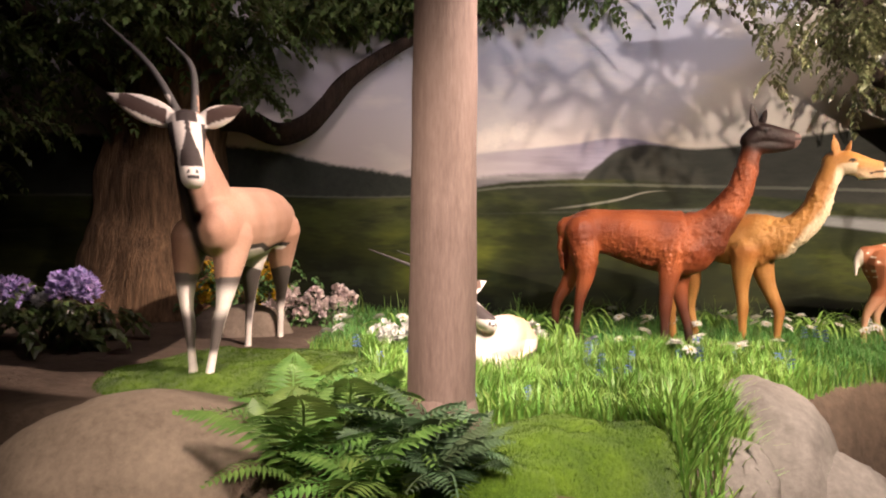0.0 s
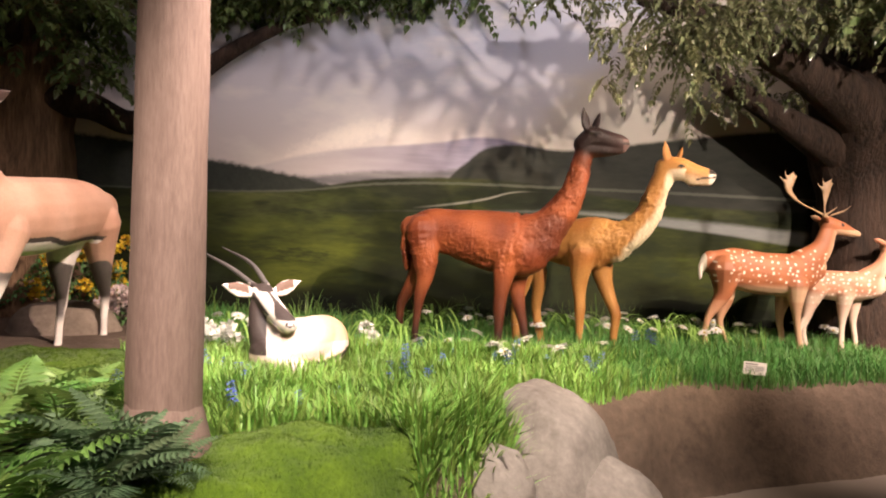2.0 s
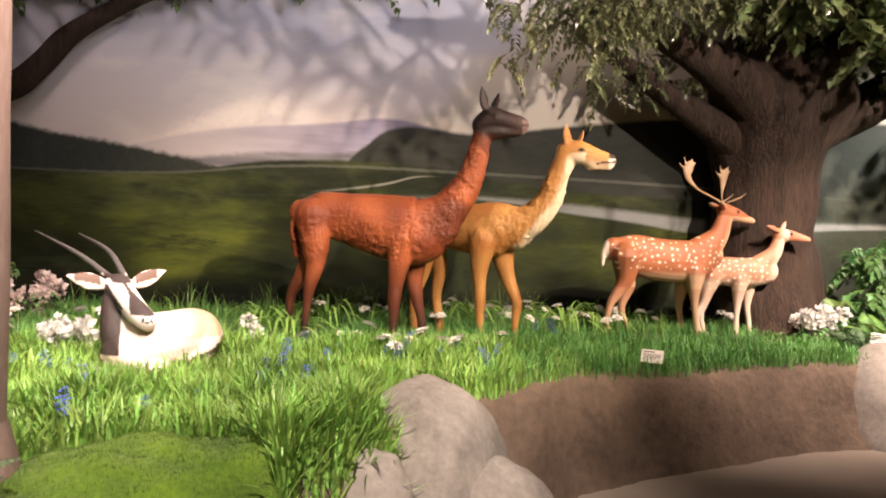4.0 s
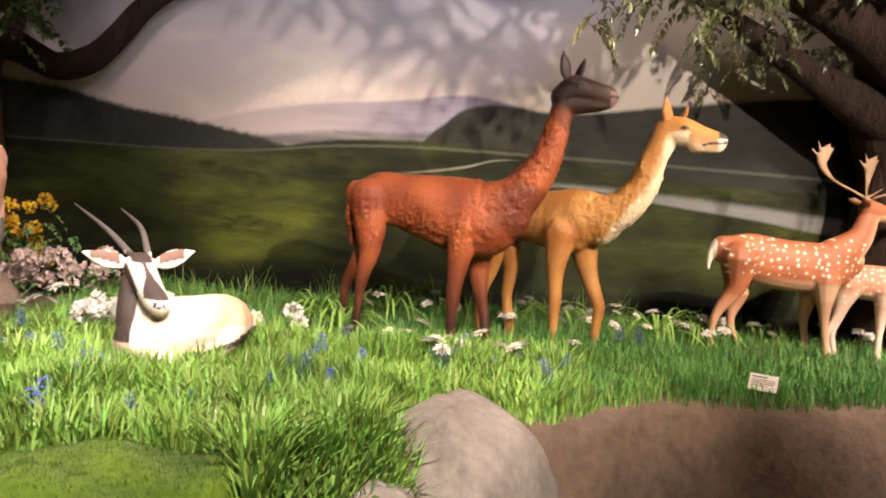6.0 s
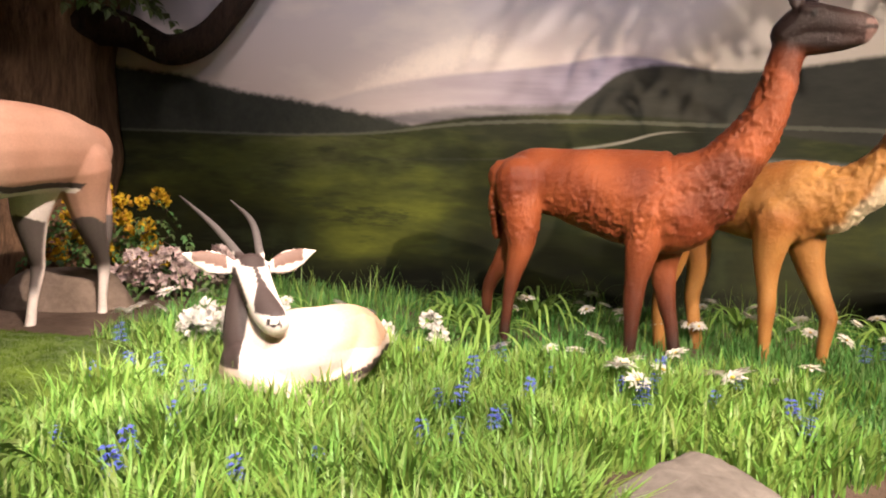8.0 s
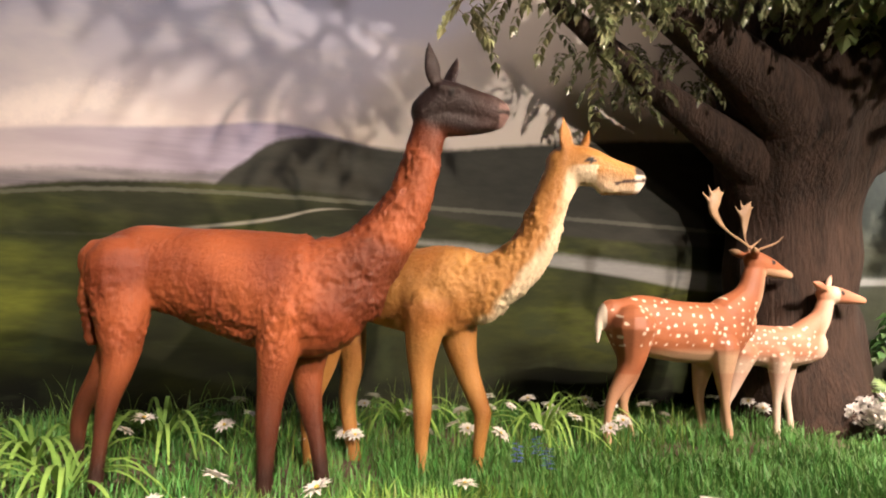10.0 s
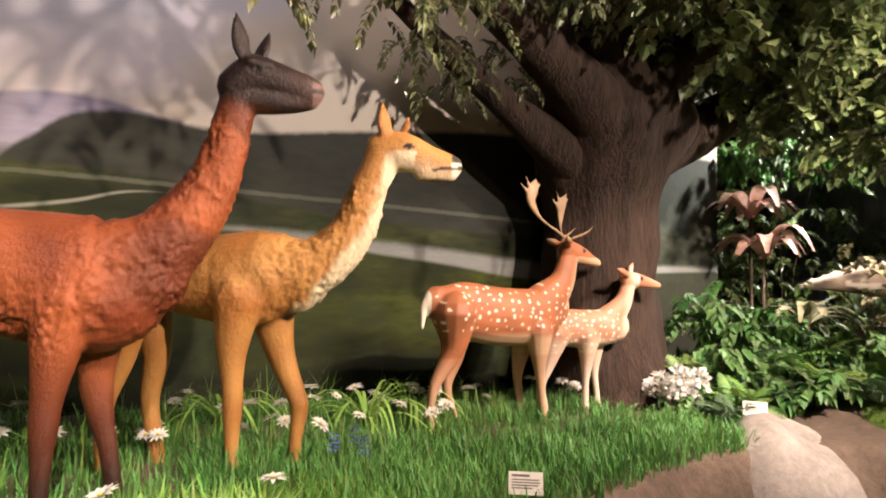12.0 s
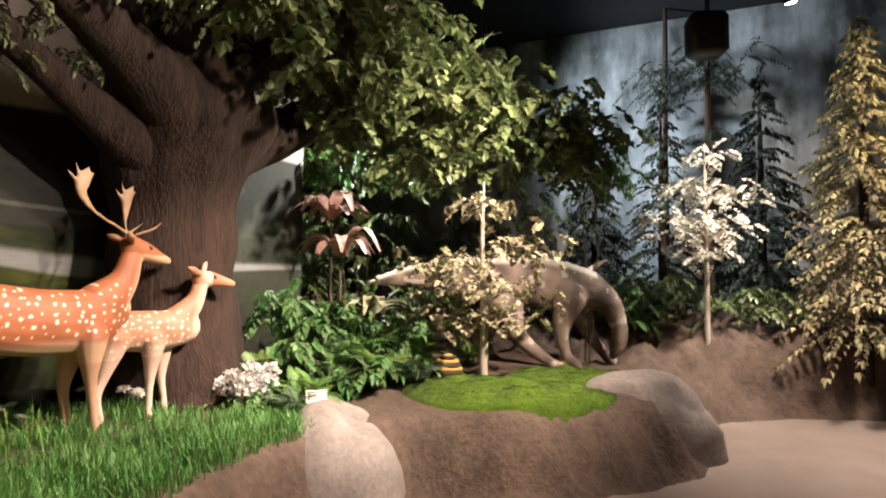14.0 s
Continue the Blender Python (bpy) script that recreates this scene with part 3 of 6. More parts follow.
# ---- lamps ----
def spotlight(eye, target, watts, colour, cone, rim):
    lamp = bpy.data.lights.new("spot", "SPOT")
    lamp.energy, lamp.color, lamp.spot_size, lamp.spot_blend, lamp.shadow_soft_size = watts, colour, radians(cone), rim, (0.25 if rim == 1.0 else 0.06)
    m = look(eye, target)
    new("spot", lamp).matrix_basis = m
    # a can and stem for every lamp, although all but one are unseen
    t = thing("ceiling_spotlight", "black ceiling spotlight with a round can, most of them added unseen", "spotlight", pose(*eye), "spotlights on the ceiling")
    turn = m.to_3x3().to_4x4()
    can = Soup()
    rings = [(0.062, 0.02), (0.066, 0.02), (0.066, 0.16), (0.05, 0.22), (0.02, 0.24)]
    for r, z in rings:
        can.v.extend((r * math.cos(a), r * math.sin(a), z) for a in np.linspace(0, 2 * math.pi, 17)[:-1])
    for i in range(len(rings) - 1):
        can.f.extend((i * 16 + k, i * 16 + (k + 1) % 16, (i + 1) * 16 + (k + 1) % 16, (i + 1) * 16 + k) for k in range(16))
    can.f.append(tuple(64 + k for k in range(16)))
    can.s = [0] * len(can.f)
    part("can", can.mesh("can", METAL, True), t, "", turn)
    if eye[0] == 9.0:
        lens = [(0.055 * math.cos(a), 0.055 * math.sin(a), 0.03) for a in np.linspace(0, 2 * math.pi, 17)[:-1]]
        part("lens", mesh_of("lens", lens, [tuple(range(15, -1, -1))], GLOW), t, "glowing round lens", turn)
    stem = Soup()
    back = turn @ Vector((0, 0, 0.2))
    stem.tube([(*back, 0.012), (back.x, back.y, (back.z + 6.0 - eye[2]) / 2, 0.012), (back.x, back.y, 6.0 - eye[2], 0.012)], 8, 2)
    part("stem", stem.mesh("stem", METAL, True), t)
    return t


for row in SPOTS:
    spotlight(*row)


# ---- statues ----
def statue(name, label, soup, colours, at, voxel=0.012, material=None, wool=None, blend=5):
    """One closed figure from overlapping limbs, with its painted coat stored on the mesh."""
    rough_me = soup.mesh("figure", [])
    tmp = new("figure", rough_me)
    r = tmp.modifiers.new("r", "REMESH")
    r.mode, r.voxel_size = "VOXEL", voxel
    s = tmp.modifiers.new("s", "SMOOTH")
    s.factor, s.iterations = 0.5, blend
    me = bpy.data.meshes.new_from_object(tmp.evaluated_get(bpy.context.evaluated_depsgraph_get()))
    bpy.data.objects.remove(tmp)
    me.name = name
    co = np.empty(len(me.vertices) * 3, dtype=np.float32)
    me.vertices.foreach_get("co", co)
    co = co.reshape(-1, 3)
    if wool:
        nor = np.empty(len(me.vertices) * 3, dtype=np.float32)
        me.vertices.foreach_get("normal", nor)
        nor = nor.reshape(-1, 3)
        amount = np.array([wool(*p) * ((noise.noise(Vector((p[0] * 26, p[1] * 26, p[2] * 14))) * 0.6 + noise.noise(Vector((p[0] * 85, p[1] * 85, p[2] * 55))) * 0.75) * (0.85 + 0.8 * noise.noise(Vector(p) * 6))) for p in co])
        me.vertices.foreach_set("co", (co + nor * amount[:, None]).astype(np.float32).ravel())
    at_v = me.attributes.new("coat", "FLOAT_COLOR", "POINT")
    at_v.data.foreach_set("color", np.array([(*colours(*map(float, p)), 1.0) for p in co], dtype=np.float32).ravel())
    me.materials.clear()
    me.materials.append(material)
    me.polygons.foreach_set("use_smooth", np.ones(len(me.polygons), dtype=bool))
    ob = tagged(new(name, me), label, "statue", "animal statues in the meadow")
    ob.matrix_basis = at
    return ob


def blend3(a, b, t):
    t = max(0.0, min(1.0, t))
    return tuple(p + (q - p) * t for p, q in zip(a, b))


def wob(x, y, z, s):
    return noise.noise(Vector((x * s, y * s, z * s)))


COAT = coat("painted_short_coat", 0.2, 90)
WOOL = coat("painted_wool_coat", 0.9, 60, (1, 1, 0.8), 0.40, 0.3)
HIDE = coat("painted_scaly_hide", 0.6, 45, (1, 1, 1), 0.7)


# russet llama-like statue: long neck, shaggy flanks
b = Soup()
b.tube([(-0.40, 0, 0.93, 0.10), (-0.26, 0, 0.92, 0.165), (-0.08, 0, 0.90, 0.18), (0.12, 0, 0.865, 0.215), (0.32, 0, 0.83, 0.24), (0.50, 0, 0.81, 0.245), (0.62, 0, 0.86, 0.18)], 20, 5, 0.74)
b.tube([(0.52, 0, 0.85, 0.20), (0.70, 0, 0.96, 0.145), (0.84, 0, 1.15, 0.105), (0.905, 0, 1.33, 0.080), (0.945, 0, 1.53, 0.068)], 16, 5, 0.82)
b.tube([(0.94, 0, 1.575, 0.078), (1.00, 0, 1.615, 0.086), (1.07, 0, 1.608, 0.076), (1.14, 0, 1.590, 0.068), (1.195, 0, 1.578, 0.062), (1.215, 0, 1.572, 0.056)], 14, 5, 0.82)
b.tube([(0.97, 0, 1.535, 0.066), (1.06, 0, 1.530, 0.058), (1.15, 0, 1.528, 0.046), (1.215, 0, 1.535, 0.036)], 12, 4, 0.85)
b.tube([(1.185, 0, 1.592, 0.052), (1.225, 0, 1.582, 0.040)], 12, 3, 1.05)
b.tube([(1.00, 0, 1.675, 0.034), (1.08, 0, 1.650, 0.026)], 8, 3)
b.tube([(1.21, -0.02, 1.605, 0.016), (1.235, -0.022, 1.598, 0.013)], 8, 2)
b.tube([(1.21, 0.02, 1.605, 0.016), (1.235, 0.022, 1.598, 0.013)], 8, 2)
b.tube([(0.99, -0.06, 1.655, 0.020), (1.06, -0.058, 1.648, 0.016)], 8, 2)
b.lobe((0.965, -0.045, 1.665), (0.935, -0.075, 1.84), 0.082, 0.035, (0.6, -0.8, 0))
b.lobe((1.0, 0.045, 1.665), (1.05, 0.075, 1.83), 0.076, 0.035, (0.6, 0.8, 0))
b.tube([(-0.28, -0.085, 0.90, 0.135), (-0.25, -0.095, 0.70, 0.105), (-0.245, -0.1, 0.55, 0.072), (-0.285, -0.1, 0.38, 0.046), (-0.305, -0.1, 0.22, 0.031), (-0.315, -0.1, 0.06, 0.031), (-0.29, -0.1, -0.02, 0.034)], 14, 6, 0.85)
b.tube([(-0.33, 0.085, 0.86, 0.13), (-0.36, 0.095, 0.62, 0.09), (-0.43, 0.1, 0.46, 0.060), (-0.515, 0.1, 0.30, 0.040), (-0.525, 0.1, 0.12, 0.030), (-0.52, 0.1, 0.03, 0.031), (-0.49, 0.1, -0.02, 0.034)], 14, 6, 0.85)
b.tube([(0.41, -0.095, 0.76, 0.12), (0.385, -0.1, 0.58, 0.082), (0.365, -0.1, 0.42, 0.055), (0.358, -0.1, 0.33, 0.050), (0.355, -0.1, 0.18, 0.035), (0.355, -0.1, 0.02, 0.033), (0.375, -0.1, -0.04, 0.035)], 14, 6, 0.85)
b.tube([(0.47, 0.095, 0.70, 0.11), (0.45, 0.1, 0.50, 0.072), (0.475, 0.1, 0.32, 0.048), (0.505, 0.1, 0.20, 0.036), (0.54, 0.1, 0.0, 0.033), (0.565, 0.1, -0.08, 0.035)], 14, 6, 0.85)
b.tube([(-0.43, 0, 0.94, 0.04), (-0.455, 0, 0.80, 0.036), (-0.45, 0.03, 0.60, 0.022)], 10)
b.ball((1.035, -0.066, 1.635), 0.015)
b.ball((1.035, 0.066, 1.635), 0.015)


def llama_coat(u, v, z):
    c = blend3((0.165, 0.036, 0.013), (0.33, 0.088, 0.031), wob(u, v, z, 5) + 0.5)
    c = blend3(c, (0.11, 0.028, 0.013), smooth01(0.40, 0.75, u) * smooth01(0.0, 0.25, wob(u, v, z, 3) + 0.2) * 0.8)
    # dark lower legs, deepened downward by leg shade put into the coat colour
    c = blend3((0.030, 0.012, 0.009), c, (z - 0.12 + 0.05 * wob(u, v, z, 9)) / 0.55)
    if u > 0.75:
        c = blend3(c, (0.020, 0.011, 0.010), (z - 1.46 + 0.25 * (u - 0.95)) / 0.07)
        c = blend3(c, (0.045, 0.025, 0.023), (u - 1.10) / 0.08 if z > 1.5 else 0)
        if u > 1.225 and z < 1.60:
            c = (0.16, 0.095, 0.085) if abs(z - 1.565) > 0.008 else (0.03, 0.018, 0.016)
    if (u - 1.035) ** 2 + (z - 1.635) ** 2 < 0.0002:
        c = (0.01, 0.008, 0.008)
    return c


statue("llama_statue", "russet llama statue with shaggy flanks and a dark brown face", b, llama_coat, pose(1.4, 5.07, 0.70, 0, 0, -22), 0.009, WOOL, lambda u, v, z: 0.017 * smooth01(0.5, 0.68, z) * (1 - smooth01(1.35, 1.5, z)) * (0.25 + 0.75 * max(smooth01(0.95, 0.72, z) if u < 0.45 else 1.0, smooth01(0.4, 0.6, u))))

# tan vicuna-like statue
b = Soup()
b.tube([(-0.82, 0, 0.88, 0.12), (-0.66, 0, 0.88, 0.16), (-0.45, 0, 0.85, 0.185), (-0.27, 0, 0.84, 0.21), (-0.13, 0, 0.85, 0.205), (-0.03, 0, 0.84, 0.15)], 20, 5, 0.74)
b.tube([(-0.13, 0, 0.86, 0.17), (0.07, 0, 0.91, 0.13), (0.22, 0, 1.06, 0.10), (0.29, 0, 1.26, 0.085), (0.36, 0, 1.42, 0.085)], 14, 5, 0.85)
b.tube([(0.35, 0, 1.435, 0.085), (0.44, 0, 1.425, 0.092), (0.56, 0, 1.388, 0.070), (0.655, 0, 1.366, 0.056)], 14, 5, 0.82)
b.tube([(0.53, 0, 1.342, 0.050), (0.655, 0, 1.328, 0.036)], 10, 3)
b.lobe((0.365, -0.045, 1.475), (0.345, -0.07, 1.64), 0.080, 0.03, (0.6, -0.8, 0))
b.lobe((0.42, 0.045, 1.475), (0.47, 0.07, 1.62), 0.058, 0.03, (0.6, 0.8, 0))
b.tube([(-0.25, -0.09, 0.76, 0.115), (-0.27, -0.09, 0.55, 0.07), (-0.265, -0.09, 0.40, 0.047), (-0.26, -0.09, 0.31, 0.045), (-0.26, -0.09, 0.12, 0.030), (-0.245, -0.09, -0.04, 0.034)])
b.tube([(-0.16, 0.09, 0.74, 0.115), (-0.10, 0.09, 0.50, 0.065), (-0.02, 0.09, 0.30, 0.045), (-0.01, 0.09, 0.26, 0.042), (-0.025, 0.09, 0.08, 0.029), (-0.02, 0.09, -0.05, 0.034)])
b.tube([(-0.72, -0.09, 0.76, 0.12), (-0.74, -0.09, 0.50, 0.066), (-0.80, -0.09, 0.29, 0.043), (-0.79, -0.09, 0.06, 0.035), (-0.77, -0.09, -0.03, 0.034)])
b.tube([(-0.72, 0.09, 0.76, 0.12), (-0.66, 0.09, 0.50, 0.066), (-0.68, 0.09, 0.29, 0.043), (-0.64, 0.09, 0.06, 0.035), (-0.62, 0.09, -0.03, 0.034)])
b.tube([(0.44, -0.066, 1.462, 0.014), (0.50, -0.060, 1.452, 0.012)], 8, 2)
b.ball((0.47, -0.066, 1.437), 0.015)
b.tube([(0.44, 0.066, 1.458, 0.014), (0.49, 0.062, 1.452, 0.012)], 8, 2)


def vicuna_coat(u, v, z):
    c = blend3((0.30, 0.125, 0.032), (0.44, 0.22, 0.068), wob(u, v, z, 6) + 0.5)
    c = blend3(c, (0.34, 0.125, 0.035), smooth01(0.02, 0.3, wob(u, v, z, 3.5)) * smooth01(0.6, 0.75, z) * (1 - smooth01(1.1, 1.3, z)) * 0.7)
    axis = float(np.interp(z, (0.7, 0.91, 1.06, 1.26, 1.42), (-0.06, 0.09, 0.22, 0.29, 0.36)))
    if z > 0.66 and z < 1.42 and u < 0.5:
        c = blend3(c, (0.62, 0.50, 0.34), (u - axis - 0.03 + 0.05 * wob(u, v, z, 12)) / 0.05)
    if u > 0.36 and z > 1.3:
        c = blend3(c, (0.66, 0.52, 0.36), (1.405 - z - 0.12 * (u - 0.45) + 0.02 * wob(u, v, z, 15)) / 0.09)
        if u > 0.66:
            c = (0.035, 0.024, 0.02) if z > 1.372 else (0.72, 0.62, 0.52)
        if u > 0.57 and abs(z - 1.343 - 0.1 * (u - 0.6)) < 0.007:
            c = (0.06, 0.035, 0.03)
    if ((u - 0.47) / 0.026) ** 2 + ((z - 1.437) / 0.013) ** 2 < 1:
        c = (0.012, 0.01, 0.01)
    return c


statue("vicuna_statue", "tan vicuna statue with a cream chest and raised head", b, vicuna_coat, pose(2.65, 5.0, 0.70, 0, 0, -30), 0.011, WOOL, lambda u, v, z: 0.018 * smooth01(0.6, 0.75, z) * (1 - smooth01(1.2, 1.38, z)) * smooth01(-0.7, 0.0, u))

# spotted fallow stag
b = Soup()
b.tube([(-0.33, 0, 0.79, 0.11), (-0.16, 0, 0.75, 0.18), (0.15, 0, 0.70, 0.195), (0.46, 0, 0.70, 0.19), (0.60, 0, 0.76, 0.15)], 18, 5, 0.72)
b.tube([(0.54, 0, 0.78, 0.16), (0.70, 0, 0.93, 0.10), (0.765, 0, 1.10, 0.075)], 14, 5, 0.8)
b.tube([(0.76, 0, 1.17, 0.075), (0.88, 0, 1.135, 0.066), (1.00, 0, 1.10, 0.040), (1.06, 0, 1.085, 0.028)], 12, 5, 0.85)
b.tube([(0.72, -0.05, 1.20, 0.02), (0.66, -0.11, 1.225, 0.028), (0.62, -0.14, 1.25, 0.008)], 8, 4)
b.tube([(0.74, 0.05, 1.20, 0.02), (0.72, 0.12, 1.23, 0.028), (0.70, 0.16, 1.25, 0.008)], 8, 4)
for s, p in ((-1, 0.24), (1, 0.88)):
    m1 = 0.76 + (p - 0.76) * 0.35
    m2 = 0.76 + (p - 0.76) * 0.78
    b.tube([(0.76, s * 0.03, 1.22, 0.016), (m1, s * 0.10, 1.28, 0.014), (m2, s * 0.18, 1.35, 0.015), (p, s * 0.21, 1.45, 0.034), (p + 0.01, s * 0.21, 1.53, 0.046), (p + 0.05, s * 0.20, 1.61, 0.008)], 8, 4, 0.5)
    for du, dz in ((-0.09, 0.09), (-0.04, 0.14), (0.085, 0.11)):
        b.tube([(p, s * 0.21, 1.48, 0.022), (p + du, s * 0.21, 1.48 + dz, 0.007)], 8, 3, 0.6)
    b.tube([(0.76, s * 0.05, 1.25, 0.012), (0.85, s * 0.09, 1.29, 0.010), (0.92, s * 0.09, 1.34, 0.005)], 8, 3)
b.tube([(-0.25, -0.08, 0.72, 0.145), (-0.27, -0.085, 0.50, 0.075), (-0.39, -0.085, 0.31, 0.036), (-0.42, -0.085, 0.15, 0.024), (-0.41, -0.085, 0.0, 0.027)])
b.tube([(-0.18, 0.08, 0.70, 0.13), (-0.14, 0.085, 0.47, 0.068), (-0.20, 0.085, 0.27, 0.036), (-0.16, 0.085, 0.12, 0.024), (-0.11, 0.085, -0.02, 0.027)])
b.tube([(0.42, -0.085, 0.60, 0.105), (0.43, -0.085, 0.36, 0.043), (0.45, -0.085, 0.17, 0.026), (0.48, -0.085, 0.0, 0.030)])
b.tube([(0.43, 0.085, 0.56, 0.09), (0.38, 0.085, 0.31, 0.038), (0.40, 0.085, 0.14, 0.027), (0.42, 0.085, -0.02, 0.030)])
b.tube([(-0.38, 0, 0.86, 0.028), (-0.43, 0, 0.76, 0.028), (-0.44, 0, 0.64, 0.012)], 8)
b.ball((0.87, -0.058, 1.165), 0.014)
SPOT_RNG = random.Random(4)
FAWN_SPOTS = [(u, z, SPOT_RNG.uniform(0.006, 0.012)) for u in np.arange(-0.34, 0.66, 0.062) for z in np.arange(0.64, 0.94, 0.052) for u, z in [(u + SPOT_RNG.uniform(-0.022, 0.022), z + SPOT_RNG.uniform(-0.018, 0.018))]]


def deer_coat(back, pale, spots, scale=1.0):
    def paint(u, v, z):
        z, u = z / scale, u / scale
        c = blend3(back, tuple(0.8 * k for k in back), wob(u, v, z, 7) + 0.5)
        c = blend3(pale, c, (z - 0.52 - (0.04 if u < 0.5 else 0)) / 0.05) if -0.15 < u < 0.60 and z > 0.45 else c
        if z < 0.46:
            c = blend3(pale, c, (z - 0.1) / 0.4 * (0.35 if u > 0.2 else 0.9))
        if u < -0.405 and z > 0.6:
            c = (0.68, 0.60, 0.48) if wob(u, v, z, 9) > -0.3 else (0.05, 0.03, 0.02)
        if u > 0.56 and 0.75 < z < 1.12:
            c = blend3(c, pale, (u - 0.66 - (z - 0.8) * 0.35) / 0.06)
        for a, h, r in spots:
            if (u - a) ** 2 + (z - h) ** 2 < r * r:
                return (0.78, 0.64, 0.50)
        if z > 1.24 or (z > 1.22 and u < 0.72):
            c = (0.30, 0.185, 0.10)
        if (u - 0.87) ** 2 + (z - 1.165) ** 2 < 0.0003 or u > 1.075:
            c = (0.015, 0.01, 0.01)
        return c
    return paint


statue("stag_statue", "spotted fallow stag statue with palmate antlers", b, deer_coat((0.35, 0.115, 0.045), (0.52, 0.33, 0.20), FAWN_SPOTS), pose(4.1, 5.65, 0.62), 0.009, COAT, None, 4)

# smaller spotted doe
b = Soup()
b.tube([(-0.30, 0, 0.57, 0.09), (-0.17, 0, 0.57, 0.13), (0.07, 0, 0.56, 0.14), (0.26, 0, 0.58, 0.125)], 16, 5, 0.75)
b.tube([(0.22, 0, 0.62, 0.115), (0.34, 0, 0.75, 0.072), (0.385, 0, 0.87, 0.055)], 12, 5, 0.8)
b.tube([(0.38, 0, 0.925, 0.062), (0.48, 0, 0.915, 0.056), (0.60, 0, 0.895, 0.034), (0.65, 0, 0.885, 0.024)], 12, 5, 0.85)
b.tube([(0.35, -0.05, 0.955, 0.018), (0.28, -0.09, 0.98, 0.028), (0.22, -0.12, 1.0, 0.008)], 8, 4)
b.tube([(0.42, 0.04, 0.96, 0.018), (0.45, 0.06, 1.01, 0.022), (0.47, 0.06, 1.055, 0.007)], 8, 4)
b.tube([(0.02, -0.06, 0.50, 0.085), (0.005, -0.06, 0.26, 0.034), (0.0, -0.06, 0.12, 0.024), (0.0, -0.06, -0.03, 0.028)])
b.tube([(0.15, 0.06, 0.50, 0.08), (0.14, 0.06, 0.25, 0.032), (0.16, 0.06, 0.1, 0.024), (0.17, 0.06, -0.03, 0.027)])
b.tube([(-0.23, -0.05, 0.52, 0.10), (-0.30, -0.06, 0.28, 0.036), (-0.36, -0.06, 0.14, 0.025), (-0.33, -0.06, -0.04, 0.027)])
b.tube([(-0.20, 0.06, 0.52, 0.09), (-0.24, 0.06, 0.28, 0.036), (-0.28, 0.06, 0.14, 0.025), (-0.25, 0.06, -0.04, 0.027)])
b.ball((0.475, -0.048, 0.935), 0.013)


def doe_coat(u, v, z):
    c = blend3((0.38, 0.155, 0.082), (0.47, 0.225, 0.13), wob(u, v, z, 7) + 0.5)
    c = blend3((0.56, 0.41, 0.30), c, (z - 0.46) / 0.06) if z > 0.40 else blend3((0.66, 0.51, 0.40), c, (z - 0.2) / 0.4)
    if 0.16 < u < 0.46 and z > 0.5:
        c = blend3(c, (0.58, 0.43, 0.32), (u - 0.27 - (z - 0.6) * 0.3) / 0.06)
    if z < 0.72 and u < 0.30:
        for a, h, r in FAWN_SPOTS:
            if (u - a * 0.7 + 0.02) ** 2 + (z - h + 0.22) ** 2 < r * r * 0.8:
                return (0.80, 0.66, 0.53)
    if (u - 0.475) ** 2 + (z - 0.935) ** 2 < 0.00025 or u > 0.662:
        c = (0.02, 0.014, 0.012)
    return c


statue("doe_statue", "pale spotted doe statue beside a stag", b, doe_coat, pose(5.0, 5.65, 0.66, 0, 0, -15), 0.009, COAT, None, 4)


# oryx: one standing, one lying, with straight ringed horns and a black and white face

HORN, DUSK, CREAM, FAWN = (0.09, 0.08, 0.075), (0.04, 0.028, 0.025), (0.74, 0.66, 0.60), (0.40, 0.215, 0.145)

b = Soup()
b.tube([(0.50, -0.10, 0.86, 0.18), (0.34, -0.09, 0.88, 0.225), (0.04, -0.04, 0.90, 0.235), (-0.30, 0.01, 0.94, 0.225), (-0.58, 0.06, 0.96, 0.20), (-0.74, 0.10, 0.98, 0.14)], 18, 5, 0.78)
b.tube([(0.42, -0.17, 0.97, 0.195), (0.52, -0.22, 1.19, 0.145), (0.56, -0.25, 1.37, 0.105)], 16, 5, 0.8)
b.tube([(0.60, -0.26, 1.41, 0.098), (0.70, -0.225, 1.31, 0.088), (0.80, -0.185, 1.19, 0.068), (0.88, -0.155, 1.10, 0.062)], 14, 5)
b.lobe((0.60, -0.32, 1.44), (0.60, -0.68, 1.58), 0.165, 0.05, (0.95, 0.25, 0.1))
b.lobe((0.61, -0.19, 1.43), (0.62, 0.05, 1.53), 0.135, 0.05, (0.95, 0.25, 0.1))
b.tube([(0.56, -0.305, 1.48, 0.026), (0.43, -0.51, 1.79, 0.020), (0.18, -0.86, 2.12, 0.009)], 10, 6)
b.tube([(0.55, -0.225, 1.48, 0.026), (0.45, -0.27, 1.78, 0.019), (0.24, -0.47, 2.01, 0.009)], 10, 6)
b.tube([(0.45, -0.04, 0.80, 0.135), (0.51, -0.05, 0.56, 0.075), (0.535, -0.07, 0.40, 0.044), (0.54, -0.09, 0.32, 0.042), (0.55, -0.11, 0.18, 0.028), (0.555, -0.13, 0.05, 0.029), (0.57, -0.135, 0.0, 0.036)], 14, 6, 0.9)
b.tube([(0.39, -0.28, 0.80, 0.125), (0.405, -0.30, 0.56, 0.070), (0.425, -0.29, 0.40, 0.042), (0.435, -0.275, 0.32, 0.040), (0.445, -0.26, 0.18, 0.027), (0.455, -0.245, 0.05, 0.029), (0.47, -0.24, 0.0, 0.036)], 14, 6, 0.9)
